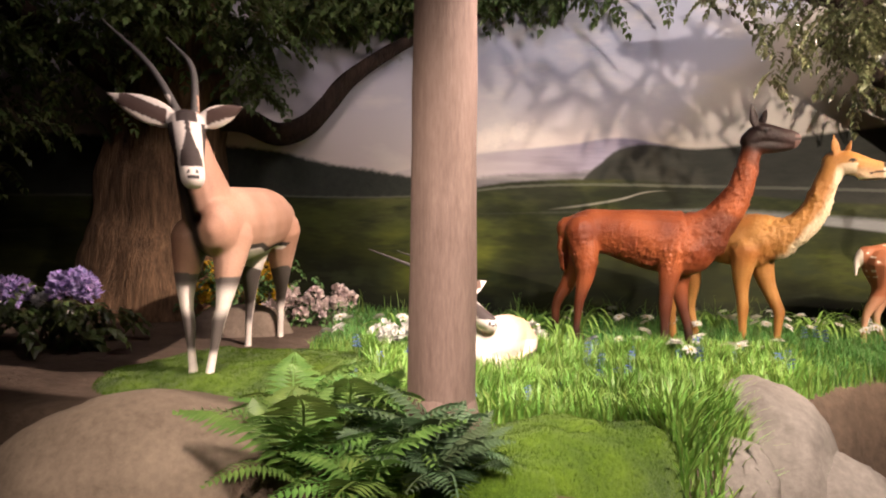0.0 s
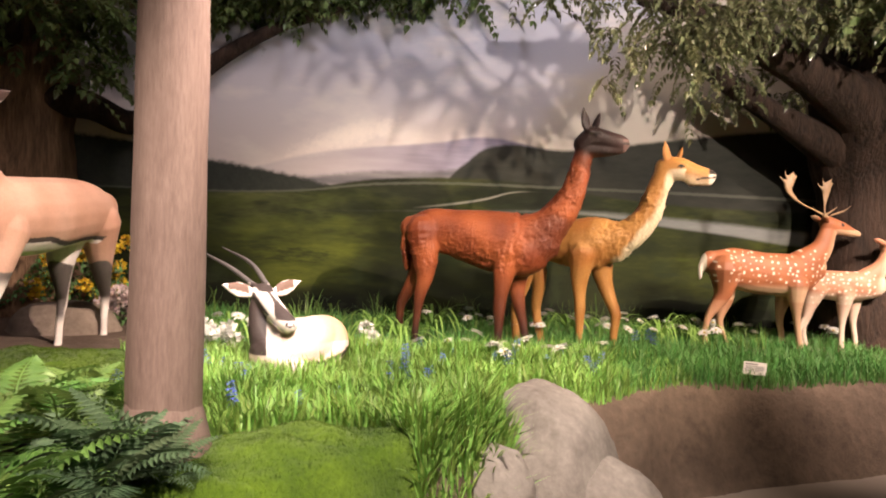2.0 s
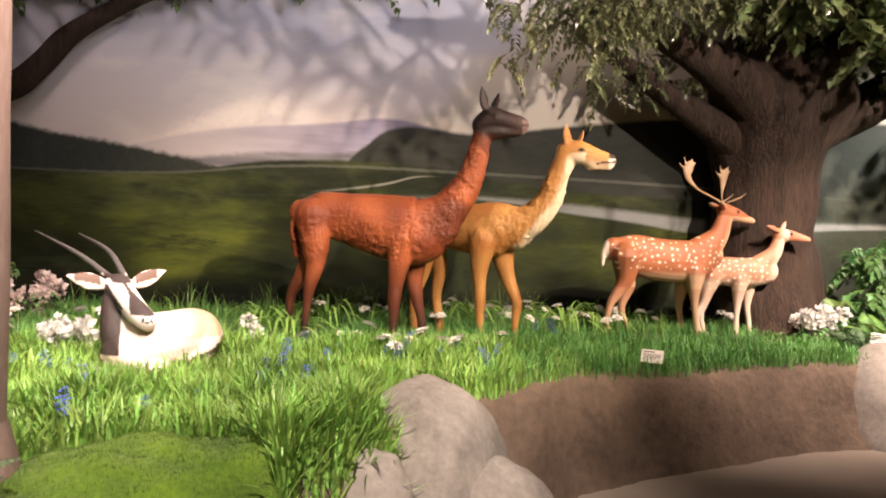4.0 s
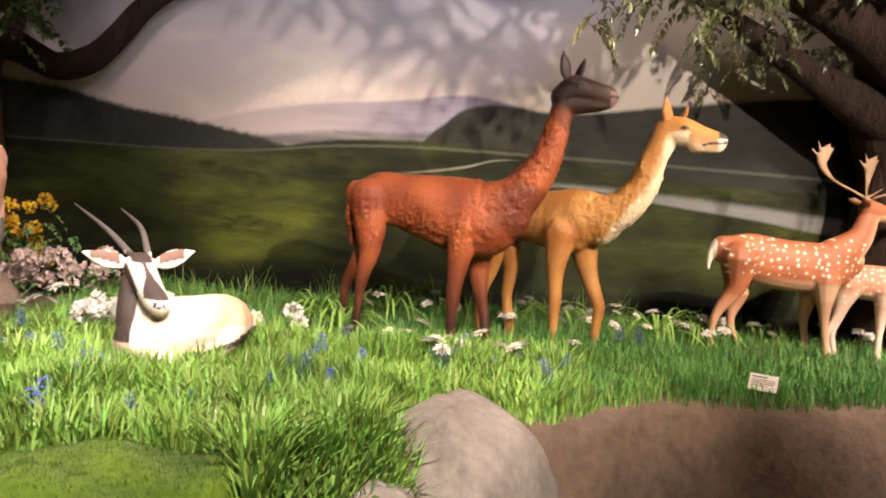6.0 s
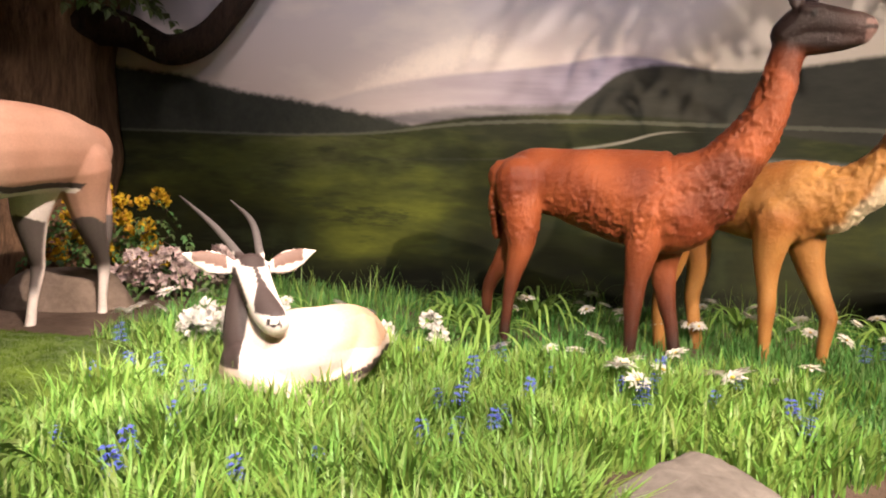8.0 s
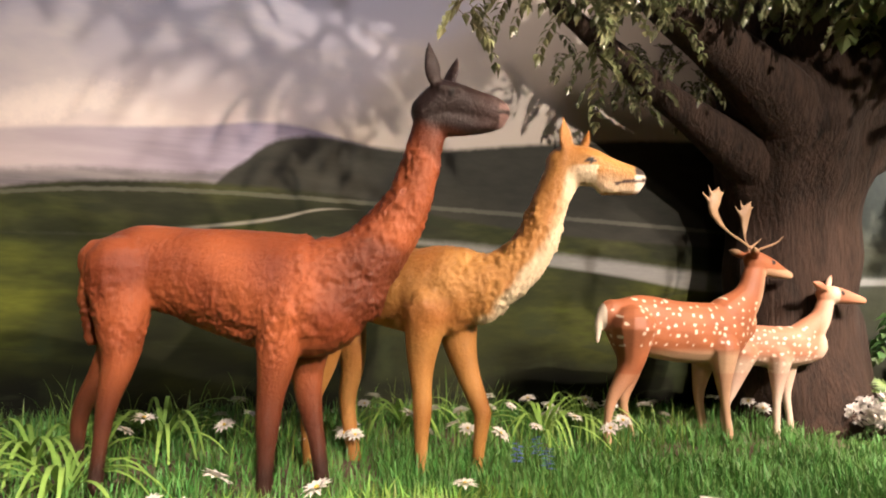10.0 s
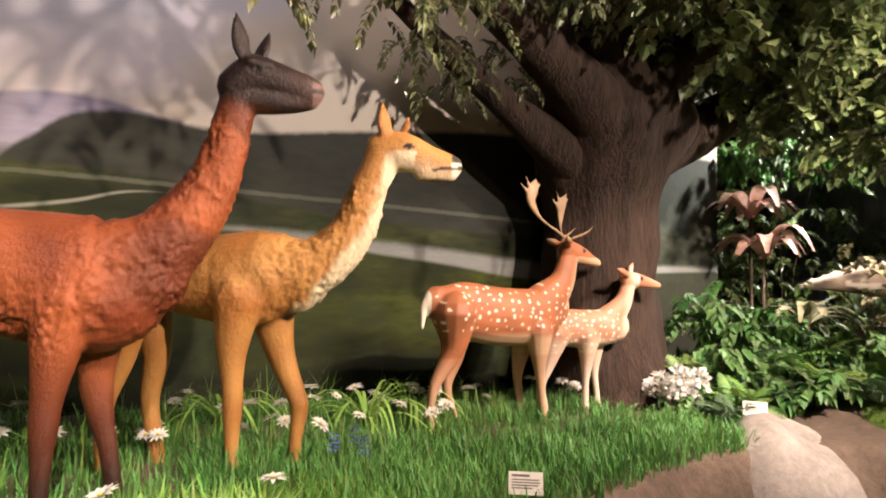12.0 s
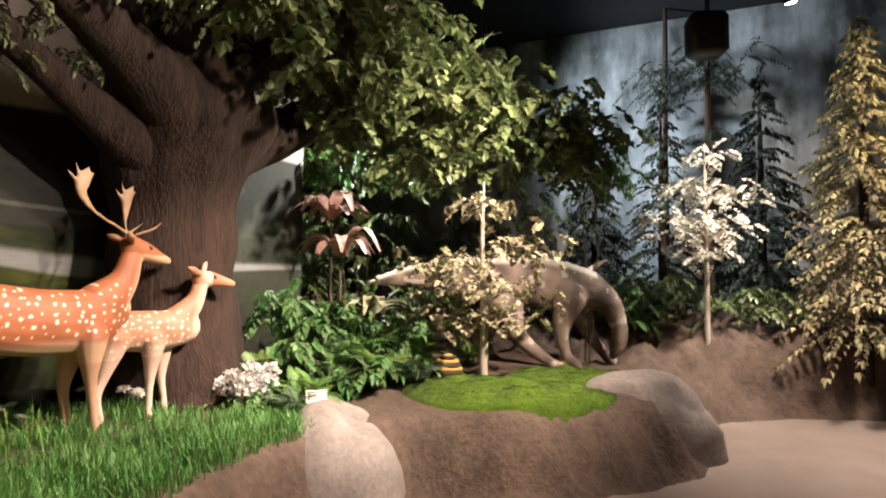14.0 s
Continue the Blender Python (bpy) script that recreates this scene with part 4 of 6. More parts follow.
b.tube([(-0.54, -0.04, 0.88, 0.17), (-0.53, -0.08, 0.62, 0.10), (-0.58, -0.09, 0.42, 0.052), (-0.62, -0.10, 0.33, 0.040), (-0.58, -0.10, 0.16, 0.028), (-0.56, -0.10, 0.04, 0.030), (-0.54, -0.10, -0.02, 0.036)], 14, 6, 0.9)
b.tube([(-0.64, 0.12, 0.88, 0.16), (-0.74, 0.11, 0.60, 0.09), (-0.88, 0.10, 0.40, 0.048), (-0.93, 0.09, 0.31, 0.038), (-0.92, 0.09, 0.15, 0.028), (-0.92, 0.09, 0.04, 0.030), (-0.90, 0.09, -0.02, 0.036)], 14, 6, 0.9)
b.tube([(-0.83, 0.10, 1.02, 0.03), (-0.92, 0.11, 0.80, 0.018), (-0.93, 0.11, 0.55, 0.03), (-0.92, 0.11, 0.40, 0.012)], 10)


def oryx_face(side, along):
    """Black and white face: dark blaze, white cheeks, dark side stripes, white muzzle."""
    k = abs(side)
    if along > 0.80:
        return (0.03, 0.022, 0.02) if (abs(along - 0.97) < 0.025 and k < 0.03) or (abs(k - 0.02) < 0.007 and abs(along - 0.88) < 0.03) else CREAM
    if along < 0.0:
        return DUSK if k < 0.055 else CREAM
    if k < 0.012 + 0.042 * smooth01(0.10, 0.75, along):
        return DUSK
    if k > 0.060 + 0.012 * (1 - along):
        return DUSK if along < 0.7 else CREAM
    return CREAM


def standing_oryx(u, v, z):
    along = (1.42 - z) / 0.33
    du, dv = u - (0.60 + 0.28 * along), v - (-0.26 + 0.105 * along)
    side = -0.258 * du + 0.965 * dv
    if z > 1.60 or (z > 1.50 and abs(side) < 0.07 and u < 0.60):
        return HORN
    if u > 0.50 and z > 1.40 and abs(v + 0.25) > 0.095:
        mid = abs(z - (1.44 + (abs(v + 0.255) - 0.065) * 0.40))
        return (0.07, 0.04, 0.032) if mid < 0.042 and 0.11 < abs(v + 0.255) < 0.36 and u > 0.598 else CREAM
    if u > 0.57 and z > 1.02 and 0.965 * du + 0.258 * dv > -0.055:
        return oryx_face(side, along)
    c = blend3(FAWN, (0.48, 0.29, 0.21), wob(u, v, z, 4) + 0.5)
    if z > 0.60 + 0.05 * wob(u, v, z, 6):
        if u > 0.36 and z < 1.36:
            c = blend3(c, DUSK, 1 - smooth01(0.02, 0.06, abs(v + 0.30 + 0.22 * (z - 1.2))))
        edge_z = 0.755 + 0.03 * wob(u, v, 0, 3) + 0.05 * abs(u)
        if z < edge_z and -0.55 < u < 0.36:
            c = DUSK if z > edge_z - 0.03 else CREAM
    else:
        # white shanks with a dark stripe down the front and dark upper legs
        if u > 0:
            ahead = u - (0.545 if v > -0.19 else 0.437)
            dark = max(smooth01(0.47, 0.56, z), smooth01(-0.01, 0.012, ahead) * smooth01(0.13, 0.18, z) * (1 - smooth01(0.33, 0.42, z)))
        else:
            near = v < 0.02
            axis = float(np.interp(z, (0.0, 0.16, 0.33, 0.42, 0.62), (-0.55, -0.58, -0.62, -0.58, -0.53) if near else (-0.91, -0.92, -0.93, -0.86, -0.73)))
            dark = smooth01(0.0, 0.02, u - axis) * smooth01(0.16, 0.24, z) if near else smooth01(0.24, 0.36, z)
        c = blend3((0.76, 0.67, 0.60), DUSK, min(1.0, dark) * 0.92)
    return c


statue("oryx_statue", "fawn oryx statue standing with long horns and striped face", b, standing_oryx, pose(-1.25, 4.15, 0.70, 0, 0, -82), 0.010, COAT)

b = Soup()
b.tube([(-0.30, -0.05, 0.13, 0.125), (-0.18, 0.0, 0.15, 0.18), (-0.06, 0.11, 0.16, 0.18), (0.05, 0.23, 0.18, 0.155), (0.11, 0.31, 0.16, 0.10)], 18, 5, 1.1)
b.tube([(-0.29, -0.05, 0.14, 0.12), (-0.345, 0.0, 0.25, 0.085), (-0.36, 0.08, 0.40, 0.072)], 14, 5, 0.9)
b.tube([(-0.35, 0.10, 0.475, 0.074), (-0.30, 0.0, 0.415, 0.064), (-0.24, -0.11, 0.35, 0.060), (-0.20, -0.165, 0.32, 0.054)], 14, 5)
b.lobe((-0.41, 0.07, 0.485), (-0.59, -0.02, 0.545), 0.10, 0.035, (0.46, -0.88, 0.1))
b.lobe((-0.28, 0.13, 0.485), (-0.11, 0.24, 0.56), 0.10, 0.035, (0.46, -0.88, 0.1))
b.tube([(-0.395, 0.12, 0.525, 0.020), (-0.57, 0.35, 0.64, 0.016), (-0.85, 0.75, 0.765, 0.007)], 10, 6)
b.tube([(-0.325, 0.15, 0.53, 0.020), (-0.43, 0.45, 0.66, 0.016), (-0.63, 0.85, 0.755, 0.007)], 10, 6)
b.tube([(0.07, 0.14, 0.22, 0.11), (0.11, 0.05, 0.17, 0.075), (0.07, -0.06, 0.10, 0.040), (-0.02, -0.14, 0.07, 0.030)])
b.tube([(-0.24, -0.12, 0.10, 0.09), (-0.14, -0.16, 0.05, 0.06), (-0.02, -0.20, 0.02, 0.035)])


def lying_oryx(u, v, z):
    along = (0.50 - z) / 0.19
    du, dv = u - (-0.36 + 0.14 * along), v - (0.11 - 0.27 * along)
    side = 0.90 * du + 0.43 * dv
    if z > 0.60 or (z > 0.545 and v > 0.13 and abs(side) < 0.09):
        return HORN
    if z > 0.47 and abs(side) > 0.075:
        mid = abs(z - (0.505 + (abs(side) - 0.06) * 0.25))
        return (0.13, 0.075, 0.055) if mid < 0.026 and 0.09 < abs(side) < 0.22 and 0.43 * du - 0.90 * dv > -0.01 else CREAM
    if z > 0.28 and 0.43 * du - 0.90 * dv > -0.05 and abs(side) < 0.10 and u < -0.14 and along < 1.3:
        return oryx_face(side * 1.15, along)
    if u < -0.24 and z > 0.14 and v < 0.14:
        return DUSK if u < -0.325 else CREAM
    c = blend3((0.57, 0.43, 0.37), (0.65, 0.53, 0.48), wob(u, v, z, 5) + 0.5)
    if u > -0.02 and z > 0.20:
        c = blend3(c, (0.52, 0.33, 0.22), (u + 0.02) / 0.10)
    if v < 0.06 and abs(z - 0.085 - 0.30 * max(0.0, u)) < 0.015 and u > -0.08:
        c = DUSK
    if u > 0.15 and z < 0.16:
        c = DUSK
    return c


statue("oryx_statue", "cream oryx statue lying in grass with dark face stripes", b, lying_oryx, pose(0.45, 4.05, 0.68, 0, 0, 12), 0.009, COAT)

# grey-brown reptile-like statue with a low head and a long raised tail
b = Soup()
b.tube([(-2.05, 0, 0.93, 0.03), (-1.6, 0, 1.0, 0.12), (-1.05, 0, 1.0, 0.21), (-0.6, 0, 0.94, 0.27), (-0.1, 0, 0.94, 0.28), (0.28, 0, 0.91, 0.26), (0.55, 0, 0.86, 0.20)], 18, 6, 0.68)
b.tube([(0.52, 0, 0.86, 0.22), (0.74, 0, 0.72, 0.15), (0.86, 0, 0.46, 0.105), (0.86, 0, 0.26, 0.095), (0.80, 0, 0.12, 0.06)], 14, 5, 0.8)
b.tube([(0.26, -0.17, 0.76, 0.19), (0.16, -0.20, 0.44, 0.095), (0.20, -0.22, 0.16, 0.062), (0.32, -0.22, 0.0, 0.075)])
b.tube([(0.43, 0.17, 0.72, 0.18), (0.56, 0.20, 0.36, 0.09), (0.74, 0.22, 0.12, 0.062), (0.84, 0.22, 0.02, 0.07)])
b.tube([(-0.48, -0.17, 0.72, 0.22), (-0.34, -0.22, 0.36, 0.11), (-0.02, -0.24, 0.09, 0.065), (0.12, -0.24, 0.0, 0.07)])
b.tube([(-0.62, 0.2, 0.62, 0.24), (-0.70, 0.24, 0.30, 0.13), (-0.62, 0.24, 0.08, 0.08), (-0.50, 0.24, 0.0, 0.07)])
b.tube([(0.5, 0.16, 1.05, 0.05), (0.68, 0.2, 1.17, 0.035), (0.82, 0.2, 1.24, 0.012)], 10)
for k in range(26):
    u = -1.9 + k * 0.1
    b.tube([(u, 0, float(np.interp(u, (-2.05, -1.6, -1.05, -0.6, -0.1, 0.28, 0.6), (0.95, 1.11, 1.21, 1.21, 1.22, 1.16, 1.05))), 0.035), (u - 0.03, 0, float(np.interp(u, (-2.05, -1.6, -1.05, -0.6, -0.1, 0.28, 0.6), (0.97, 1.14, 1.25, 1.25, 1.26, 1.20, 1.09))), 0.012)], 8, 2)


def reptile_hide(u, v, z):
    c = blend3((0.065, 0.045, 0.034), (0.27, 0.20, 0.15), 0.5 + 0.5 * math.sin(u * 17 + 3 * wob(u, v, z, 2)) * 0.8 + 0.5 * wob(u, v, z, 8))
    ridge = float(np.interp(u, (-2.05, -1.6, -1.05, -0.6, -0.1, 0.28, 0.6), (0.92, 1.06, 1.15, 1.15, 1.16, 1.1, 0.98)))
    if u < 0.6:
        c = blend3(c, (0.70, 0.62, 0.53), (z - ridge) / 0.04)
    if wob(u, v, z, 9) > 0.38:
        c = (0.40, 0.34, 0.28)
    return c


statue("reptile_statue", "grey-brown scaly beast statue with a pale ridge and lowered head", b, reptile_hide, pose(9.1, 4.0, 0.62, 0, 0, -65), 0.024, HIDE, lambda u, v, z: 0.008)


# ---- post and boulders ----
def bark_tube(pts, sides, sub, flat, lumps, furrow, count):
    """A trunk with furrows running along it."""
    s = Soup()
    s.tube(pts, sides, sub, flat, True, 0, lumps)
    if furrow:
        out = []
        for i, v in enumerate(s.v):
            v = np.array(v)
            k = i % sides
            g = math.sin(k / sides * math.pi * 2 * count + 2.5 * noise.noise(Vector((k * 0.3, v[2] * 1.2, 0)))) + 0.8 * noise.noise(Vector(v * 6))
            row = v.copy()
            axis = np.mean(np.array(s.v[i - k:i - k + sides]), axis=0)
            d = row - axis
            out.append(tuple(axis + d * (1 + furrow * g)))
        s.v = out
    return s


post = thing("tree_post", "pinkish-brown weathered tree post in a stone footing", "post", pose(0.0, 2.66, 0.0))
s = bark_tube([(0, 0, 0.80, 0.142), (0, 0, 1.2, 0.140), (0, 0, 2.2, 0.134), (0, 0, 3.4, 0.128), (0, 0, 6.0, 0.124)], 40, 10, 1.0, 0.05, 0.008, 9)
part("shaft", s.mesh("shaft", POST, True), post)
s = Soup()
s.tube([(0.01, 0, 0.50, 0.20), (0.01, 0, 0.66, 0.172), (0.0, 0, 0.80, 0.150)], 28, 6, 1.0, True, 0, 0.12)
part("footing", s.mesh("footing", POST, True), post, "rough flared footing")


def boulder(at, size, mat, label, seed, turn=0.0, bite=0.22):
    """A cast rock: worn facets, a few cracks, a foot that spreads into the bank."""
    s = Soup()
    s.ball((0, 0, 0), 1.0, 1, 1, 1, 40, 60)
    out = []
    rnd = random.Random(int(seed * 10))
    cuts = [(Vector((rnd.gauss(0, 1), rnd.gauss(0, 1), rnd.gauss(0.25, 0.6))).normalized(), rnd.uniform(0.80, 0.98)) for _ in range(10)]
    for v in s.v:
        n = Vector(v)
        r = 1 / (abs(n.x) ** 2.25 + abs(n.y) ** 2.25 + abs(n.z) ** 2.25) ** (1 / 2.25)
        k = r * 0.97 + bite * 0.6 * noise.noise(n * 0.9 + Vector((seed, 0, 0)))
        for d, off in cuts:
            reach = n.dot(d)
            if reach > 0.3 and k * reach > off:
                k = k * 0.30 + off / reach * 0.70
        k += 0.035 * noise.noise(n * 2.7 + Vector((0, seed, 0))) + 0.012 * noise.noise(n * 8) + 0.005 * noise.noise(n * 21)
        bend = n + 0.35 * Vector((noise.noise(n * 1.3 + Vector((seed, 5, 1))), noise.noise(n * 1.3 + Vector((2, seed, 7))), 0))
        crack = abs(noise.noise(bend * 1.25 + Vector((seed * 3, 1, 2))))
        k -= 0.045 * max(0.0, 1 - crack / 0.024)
        foot = 1 + 0.22 * max(0.0, -n.z + 0.1)
        out.append((n.x * k * size[0] * foot, n.y * k * size[1] * foot, n.z * k * size[2]))
    s.v = out
    ob = tagged(new("boulder", s.mesh("boulder", mat, True)), label, "boulder", "boulders along the bank")
    ob.matrix_basis = pose(*at, 0, 0, turn)
    return ob


boulder((-1.22, 2.70, 0.40), (0.66, 0.44, 0.46), STONE_TAN, "broad tan boulder below a mossy mound", 1.0, 8)
boulder((1.70, 3.42, 0.20), (0.43, 0.46, 0.58), STONE, "pale grey boulder at the grass edge", 2.3, -25)
boulder((1.90, 3.24, -0.02), (0.46, 0.40, 0.50), STONE, "pale sloping boulder at the bank's foot", 7.7, -30)
boulder((1.38, 3.02, 0.33), (0.19, 0.22, 0.27), STONE, "small pale boulder beside a larger one", 3.1, 10)
boulder((5.74, 4.62, 0.16), (0.64, 0.50, 0.58), STONE, "pale blocky boulder at the bank", 8.6, 20, 0.10)
boulder((7.98, 2.80, 0.14), (0.48, 0.72, 0.62), STONE, "brown-grey boulder above the visitor floor", 5.4, 25)
boulder((-1.65, 5.25, 0.76), (0.42, 0.28, 0.24), STONE_TAN, "low tan boulder at a tree foot", 6.6, 5)


# ---- moss ----
def moss(cx, cy, rx, ry, high, label, seed, turn=0.0):
    rnd = random.Random(seed)
    s = Soup()
    ca, sa = math.cos(radians(turn)), math.sin(radians(turn))

    def place(r, a):
        k = 1 + 0.16 * noise.noise(Vector((math.cos(a) * 1.5, math.sin(a) * 1.5, seed)))
        lx, ly = rx * r * k * math.cos(a), ry * r * k * math.sin(a)
        x, y = cx + lx * ca - ly * sa, cy + lx * sa + ly * ca
        lift = high * (1 - r * r) ** 0.8 + 0.06 * (1 - r) ** 0.5 * noise.noise(Vector((x * 6, y * 6, seed))) + 0.012 * noise.noise(Vector((x * 22, y * 22, seed)))
        return x, y, ground(x, y) + lift + 0.006 - 0.04 * (r > 0.99)
    nr, na = 22, 56
    v = [place(i / nr, 2 * math.pi * j / na) for i in range(nr + 1) for j in range(na)]
    f = [(i * na + j, (i + 1) * na + j, (i + 1) * na + (j + 1) % na, i * na + (j + 1) % na) for i in range(nr) for j in range(na)]
    s.add(v, f)
    for _ in range(int(52000 * rx * ry)):
        x, y, z = place(math.sqrt(rnd.random()) * 0.99, rnd.uniform(0, 2 * math.pi))
        a, h = rnd.uniform(0, 6.28), rnd.uniform(0.006, 0.016)
        dx, dy = math.cos(a) * 0.0018, math.sin(a) * 0.0018
        s.add([(x - dx, y - dy, z - 0.003), (x + dx, y + dy, z - 0.003), (x + dy * rnd.uniform(-3, 3), y + dx * rnd.uniform(-3, 3), z + h)], [(0, 1, 2)])
    return tagged(new("moss_mound", s.mesh("moss_mound", MOSS, True)), label, "moss", "moss mounds on the deck")


moss(-1.15, 3.85, 0.85, 0.72, 0.06, "olive green moss mound under a standing statue", 1)
moss(0.56, 2.70, 0.56, 0.36, 0.085, "soft green moss mound at the deck's front", 2, 12)
moss(0.05, 2.35, 0.40, 0.28, 0.06, "dark green moss mound below ferns", 3)
moss(7.05, 3.80, 0.88, 0.55, 0.12, "yellow-green moss mound around a sapling", 4, -65)
moss(8.25, 3.40, 0.80, 0.48, 0.10, "green moss mound under a beast statue", 5, -65)


# ---- trees ----
def spray(s, at, heading, length, rnd, leaf_len, leaf_wide, droop, pairs=8, slot=0, twig=1, lobed=False):
    """A drooping twig with leaves along both sides."""
    d0 = np.array([math.cos(heading), math.sin(heading), rnd.uniform(-0.25, 0.25)])
    p = np.array(at, float)
    step = length / pairs
    d = unit(d0)
    path = [p.copy()]
    for i in range(pairs):
        d = unit(d + np.array([0, 0, -droop / pairs * 1.6]))
        p = p + d * step
        path.append(p.copy())
        side = unit(np.cross(d, (0, 0, 1)))
        for sg in (-1, 1):
            ld = unit(d * 0.7 + side * sg * rnd.uniform(0.6, 1.0) + np.array([0, 0, rnd.uniform(-0.45, 0.1)]))
            up = unit(np.array([rnd.uniform(-0.4, 0.4), rnd.uniform(-0.4, 0.4), 1]))
            (s.lobed if lobed else s.leaf)(p, ld, up, leaf_len * rnd.uniform(0.7, 1.2) * (1 - 0.35 * i / pairs), leaf_wide * rnd.uniform(0.8, 1.2), 0.25, slot)
    s.leaf(p, d, (0.3, 0, 1), leaf_len, leaf_wide, 0.2, slot)
    a, b2 = path[0], path[-1]
    m = path[len(path) // 2]
    s.add([a + (0, 0, 0.003), a - (0, 0, 0.003), m - (0, 0, 0.002), m + (0, 0, 0.002), b2], [(0, 1, 2, 3), (3, 2, 4)], twig)


def crown(clumps, rnd, leaf_len, leaf_wide, droop=0.7, length=0.36, pairs=8, hang=0.0, lobed=False):
    """Many sprays spread over clumps of centre, spread and count."""
    s = Soup()
    for c, spread, count in clumps:
        for _ in range(count):
            g = [max(-1.8, min(1.8, rnd.gauss(0, 0.75))) for _ in range(3)]
            p = [c[i] + spread[i] * g[i] for i in range(3)]
            spray(s, p, rnd.uniform(0, 6.28), length * rnd.uniform(0.6, 1.25), rnd, leaf_len, leaf_wide, droop + hang * rnd.random(), pairs, 0, 1, lobed)
    return s


def limb(name, pts, mat, parent, sides=16):
    return part(name, bark_tube(pts, sides, 7, 1.0, 0.12, 0.02, 5).mesh(name, mat, True), parent)


oak = thing("oak_tree", "old oak with furrowed brown trunk against the backdrop", "tree")
s = bark_tube([(-2.80, 6.25, 0.55, 0.95), (-2.78, 6.25, 0.95, 0.80), (-2.76, 6.27, 1.6, 0.66), (-2.74, 6.3, 2.3, 0.58), (-2.72, 6.3, 3.1, 0.56), (-2.75, 6.3, 6.0, 0.62)], 72, 12, 0.75, 0.16, 0.022, 11)
part("trunk", s.mesh("trunk", BARK, True), oak)
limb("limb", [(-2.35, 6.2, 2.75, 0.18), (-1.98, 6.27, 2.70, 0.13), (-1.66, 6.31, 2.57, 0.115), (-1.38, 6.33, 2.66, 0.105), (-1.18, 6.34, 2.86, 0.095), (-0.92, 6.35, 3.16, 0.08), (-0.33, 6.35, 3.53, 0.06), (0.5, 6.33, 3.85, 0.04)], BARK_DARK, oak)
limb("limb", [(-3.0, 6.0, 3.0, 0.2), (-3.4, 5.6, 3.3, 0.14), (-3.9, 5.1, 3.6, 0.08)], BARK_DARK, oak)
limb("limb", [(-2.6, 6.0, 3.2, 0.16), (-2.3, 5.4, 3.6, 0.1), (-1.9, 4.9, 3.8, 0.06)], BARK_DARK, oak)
rnd = random.Random(11)
s = crown([((-3.5, 5.5, 3.2), (0.6, 0.35, 0.35), 170), ((-2.4, 5.3, 3.55), (0.7, 0.35, 0.3), 190), ((-1.8, 5.9, 3.45), (0.30, 0.2, 0.2), 60), ((-1.0, 6.15, 3.85), (0.5, 0.1, 0.15), 110),
           ((-0.2, 6.2, 3.95), (0.5, 0.1, 0.14), 110), ((0.9, 6.2, 4.02), (0.6, 0.1, 0.10), 90), ((-3.9, 5.2, 2.5), (0.3, 0.3, 0.25), 60), ((-1.75, 5.8, 2.98), (0.12, 0.1, 0.14), 18)], rnd, 0.10, 0.052, 0.7, 0.34, 6)
part("crown", s.mesh("crown", [LEAF, TWIG]), oak, "dark green drooping leaf sprays")

maple = thing("broad_tree", "broad dark-barked tree with wide leafy limbs", "tree")
s = bark_tube([(5.60, 6.0, 0.45, 0.74), (5.60, 6.0, 0.8, 0.60), (5.58, 6.0, 1.4, 0.52), (5.55, 6.0, 2.0, 0.52), (5.56, 5.97, 2.5, 0.60), (5.60, 5.92, 2.9, 0.74), (5.66, 5.9, 3.4, 0.66), (5.72, 5.95, 4.0, 0.48), (5.75, 5.9, 6.0, 0.40)], 64, 12, 0.75, 0.18, 0.02, 10)
part("trunk", s.mesh("trunk", BARK_DARK, True), maple)
limb("limb", [(5.62, 5.9, 2.55, 0.30), (5.1, 5.66, 2.88, 0.25), (4.6, 5.6, 3.15, 0.19), (4.1, 5.5, 3.34, 0.15), (3.5, 5.25, 3.48, 0.11), (2.8, 5.0, 3.5, 0.06)], BARK_DARK, maple)
limb("limb", [(5.5, 5.95, 2.30, 0.24), (4.9, 5.87, 2.60, 0.17), (4.4, 5.85, 2.85, 0.11), (3.95, 5.85, 3.10, 0.09), (3.4, 5.8, 3.4, 0.05)], BARK_DARK, maple)
limb("limb", [(5.6, 5.95, 2.45, 0.28), (6.4, 5.75, 2.88, 0.22), (7.2, 5.6, 3.3, 0.16), (8.2, 5.2, 3.6, 0.1), (9.2, 4.4, 3.7, 0.06)], BARK_DARK, maple)
limb("limb", [(5.75, 5.9, 2.9, 0.28), (6.0, 5.25, 3.5, 0.16), (6.4, 4.6, 3.9, 0.09)], BARK_DARK, maple)
limb("limb", [(5.55, 5.9, 2.8, 0.28), (5.25, 5.55, 3.35, 0.2), (4.85, 5.2, 3.95, 0.12), (4.6, 5.0, 4.4, 0.08)], BARK_DARK, maple)
rnd = random.Random(12)
s = crown([((5.5, 4.9, 3.72), (0.6, 0.35, 0.25), 190), ((6.4, 4.9, 3.68), (0.7, 0.45, 0.30), 330), ((7.5, 4.9, 3.62), (0.6, 0.5, 0.32), 300), ((6.9, 5.4, 3.25), (0.5, 0.3, 0.15), 90),
           ((8.4, 4.6, 3.55), (0.55, 0.5, 0.35), 260), ((9.1, 3.7, 3.35), (0.35, 0.35, 0.30), 150), ((7.9, 4.9, 2.95), (0.5, 0.4, 0.16), 90)], rnd, 0.125, 0.10, 0.7, 0.34, 4, 0.0, True)
part("crown", s.mesh("crown", [LEAF_BROAD, TWIG]), maple, "dark green drooping leaf sprays")
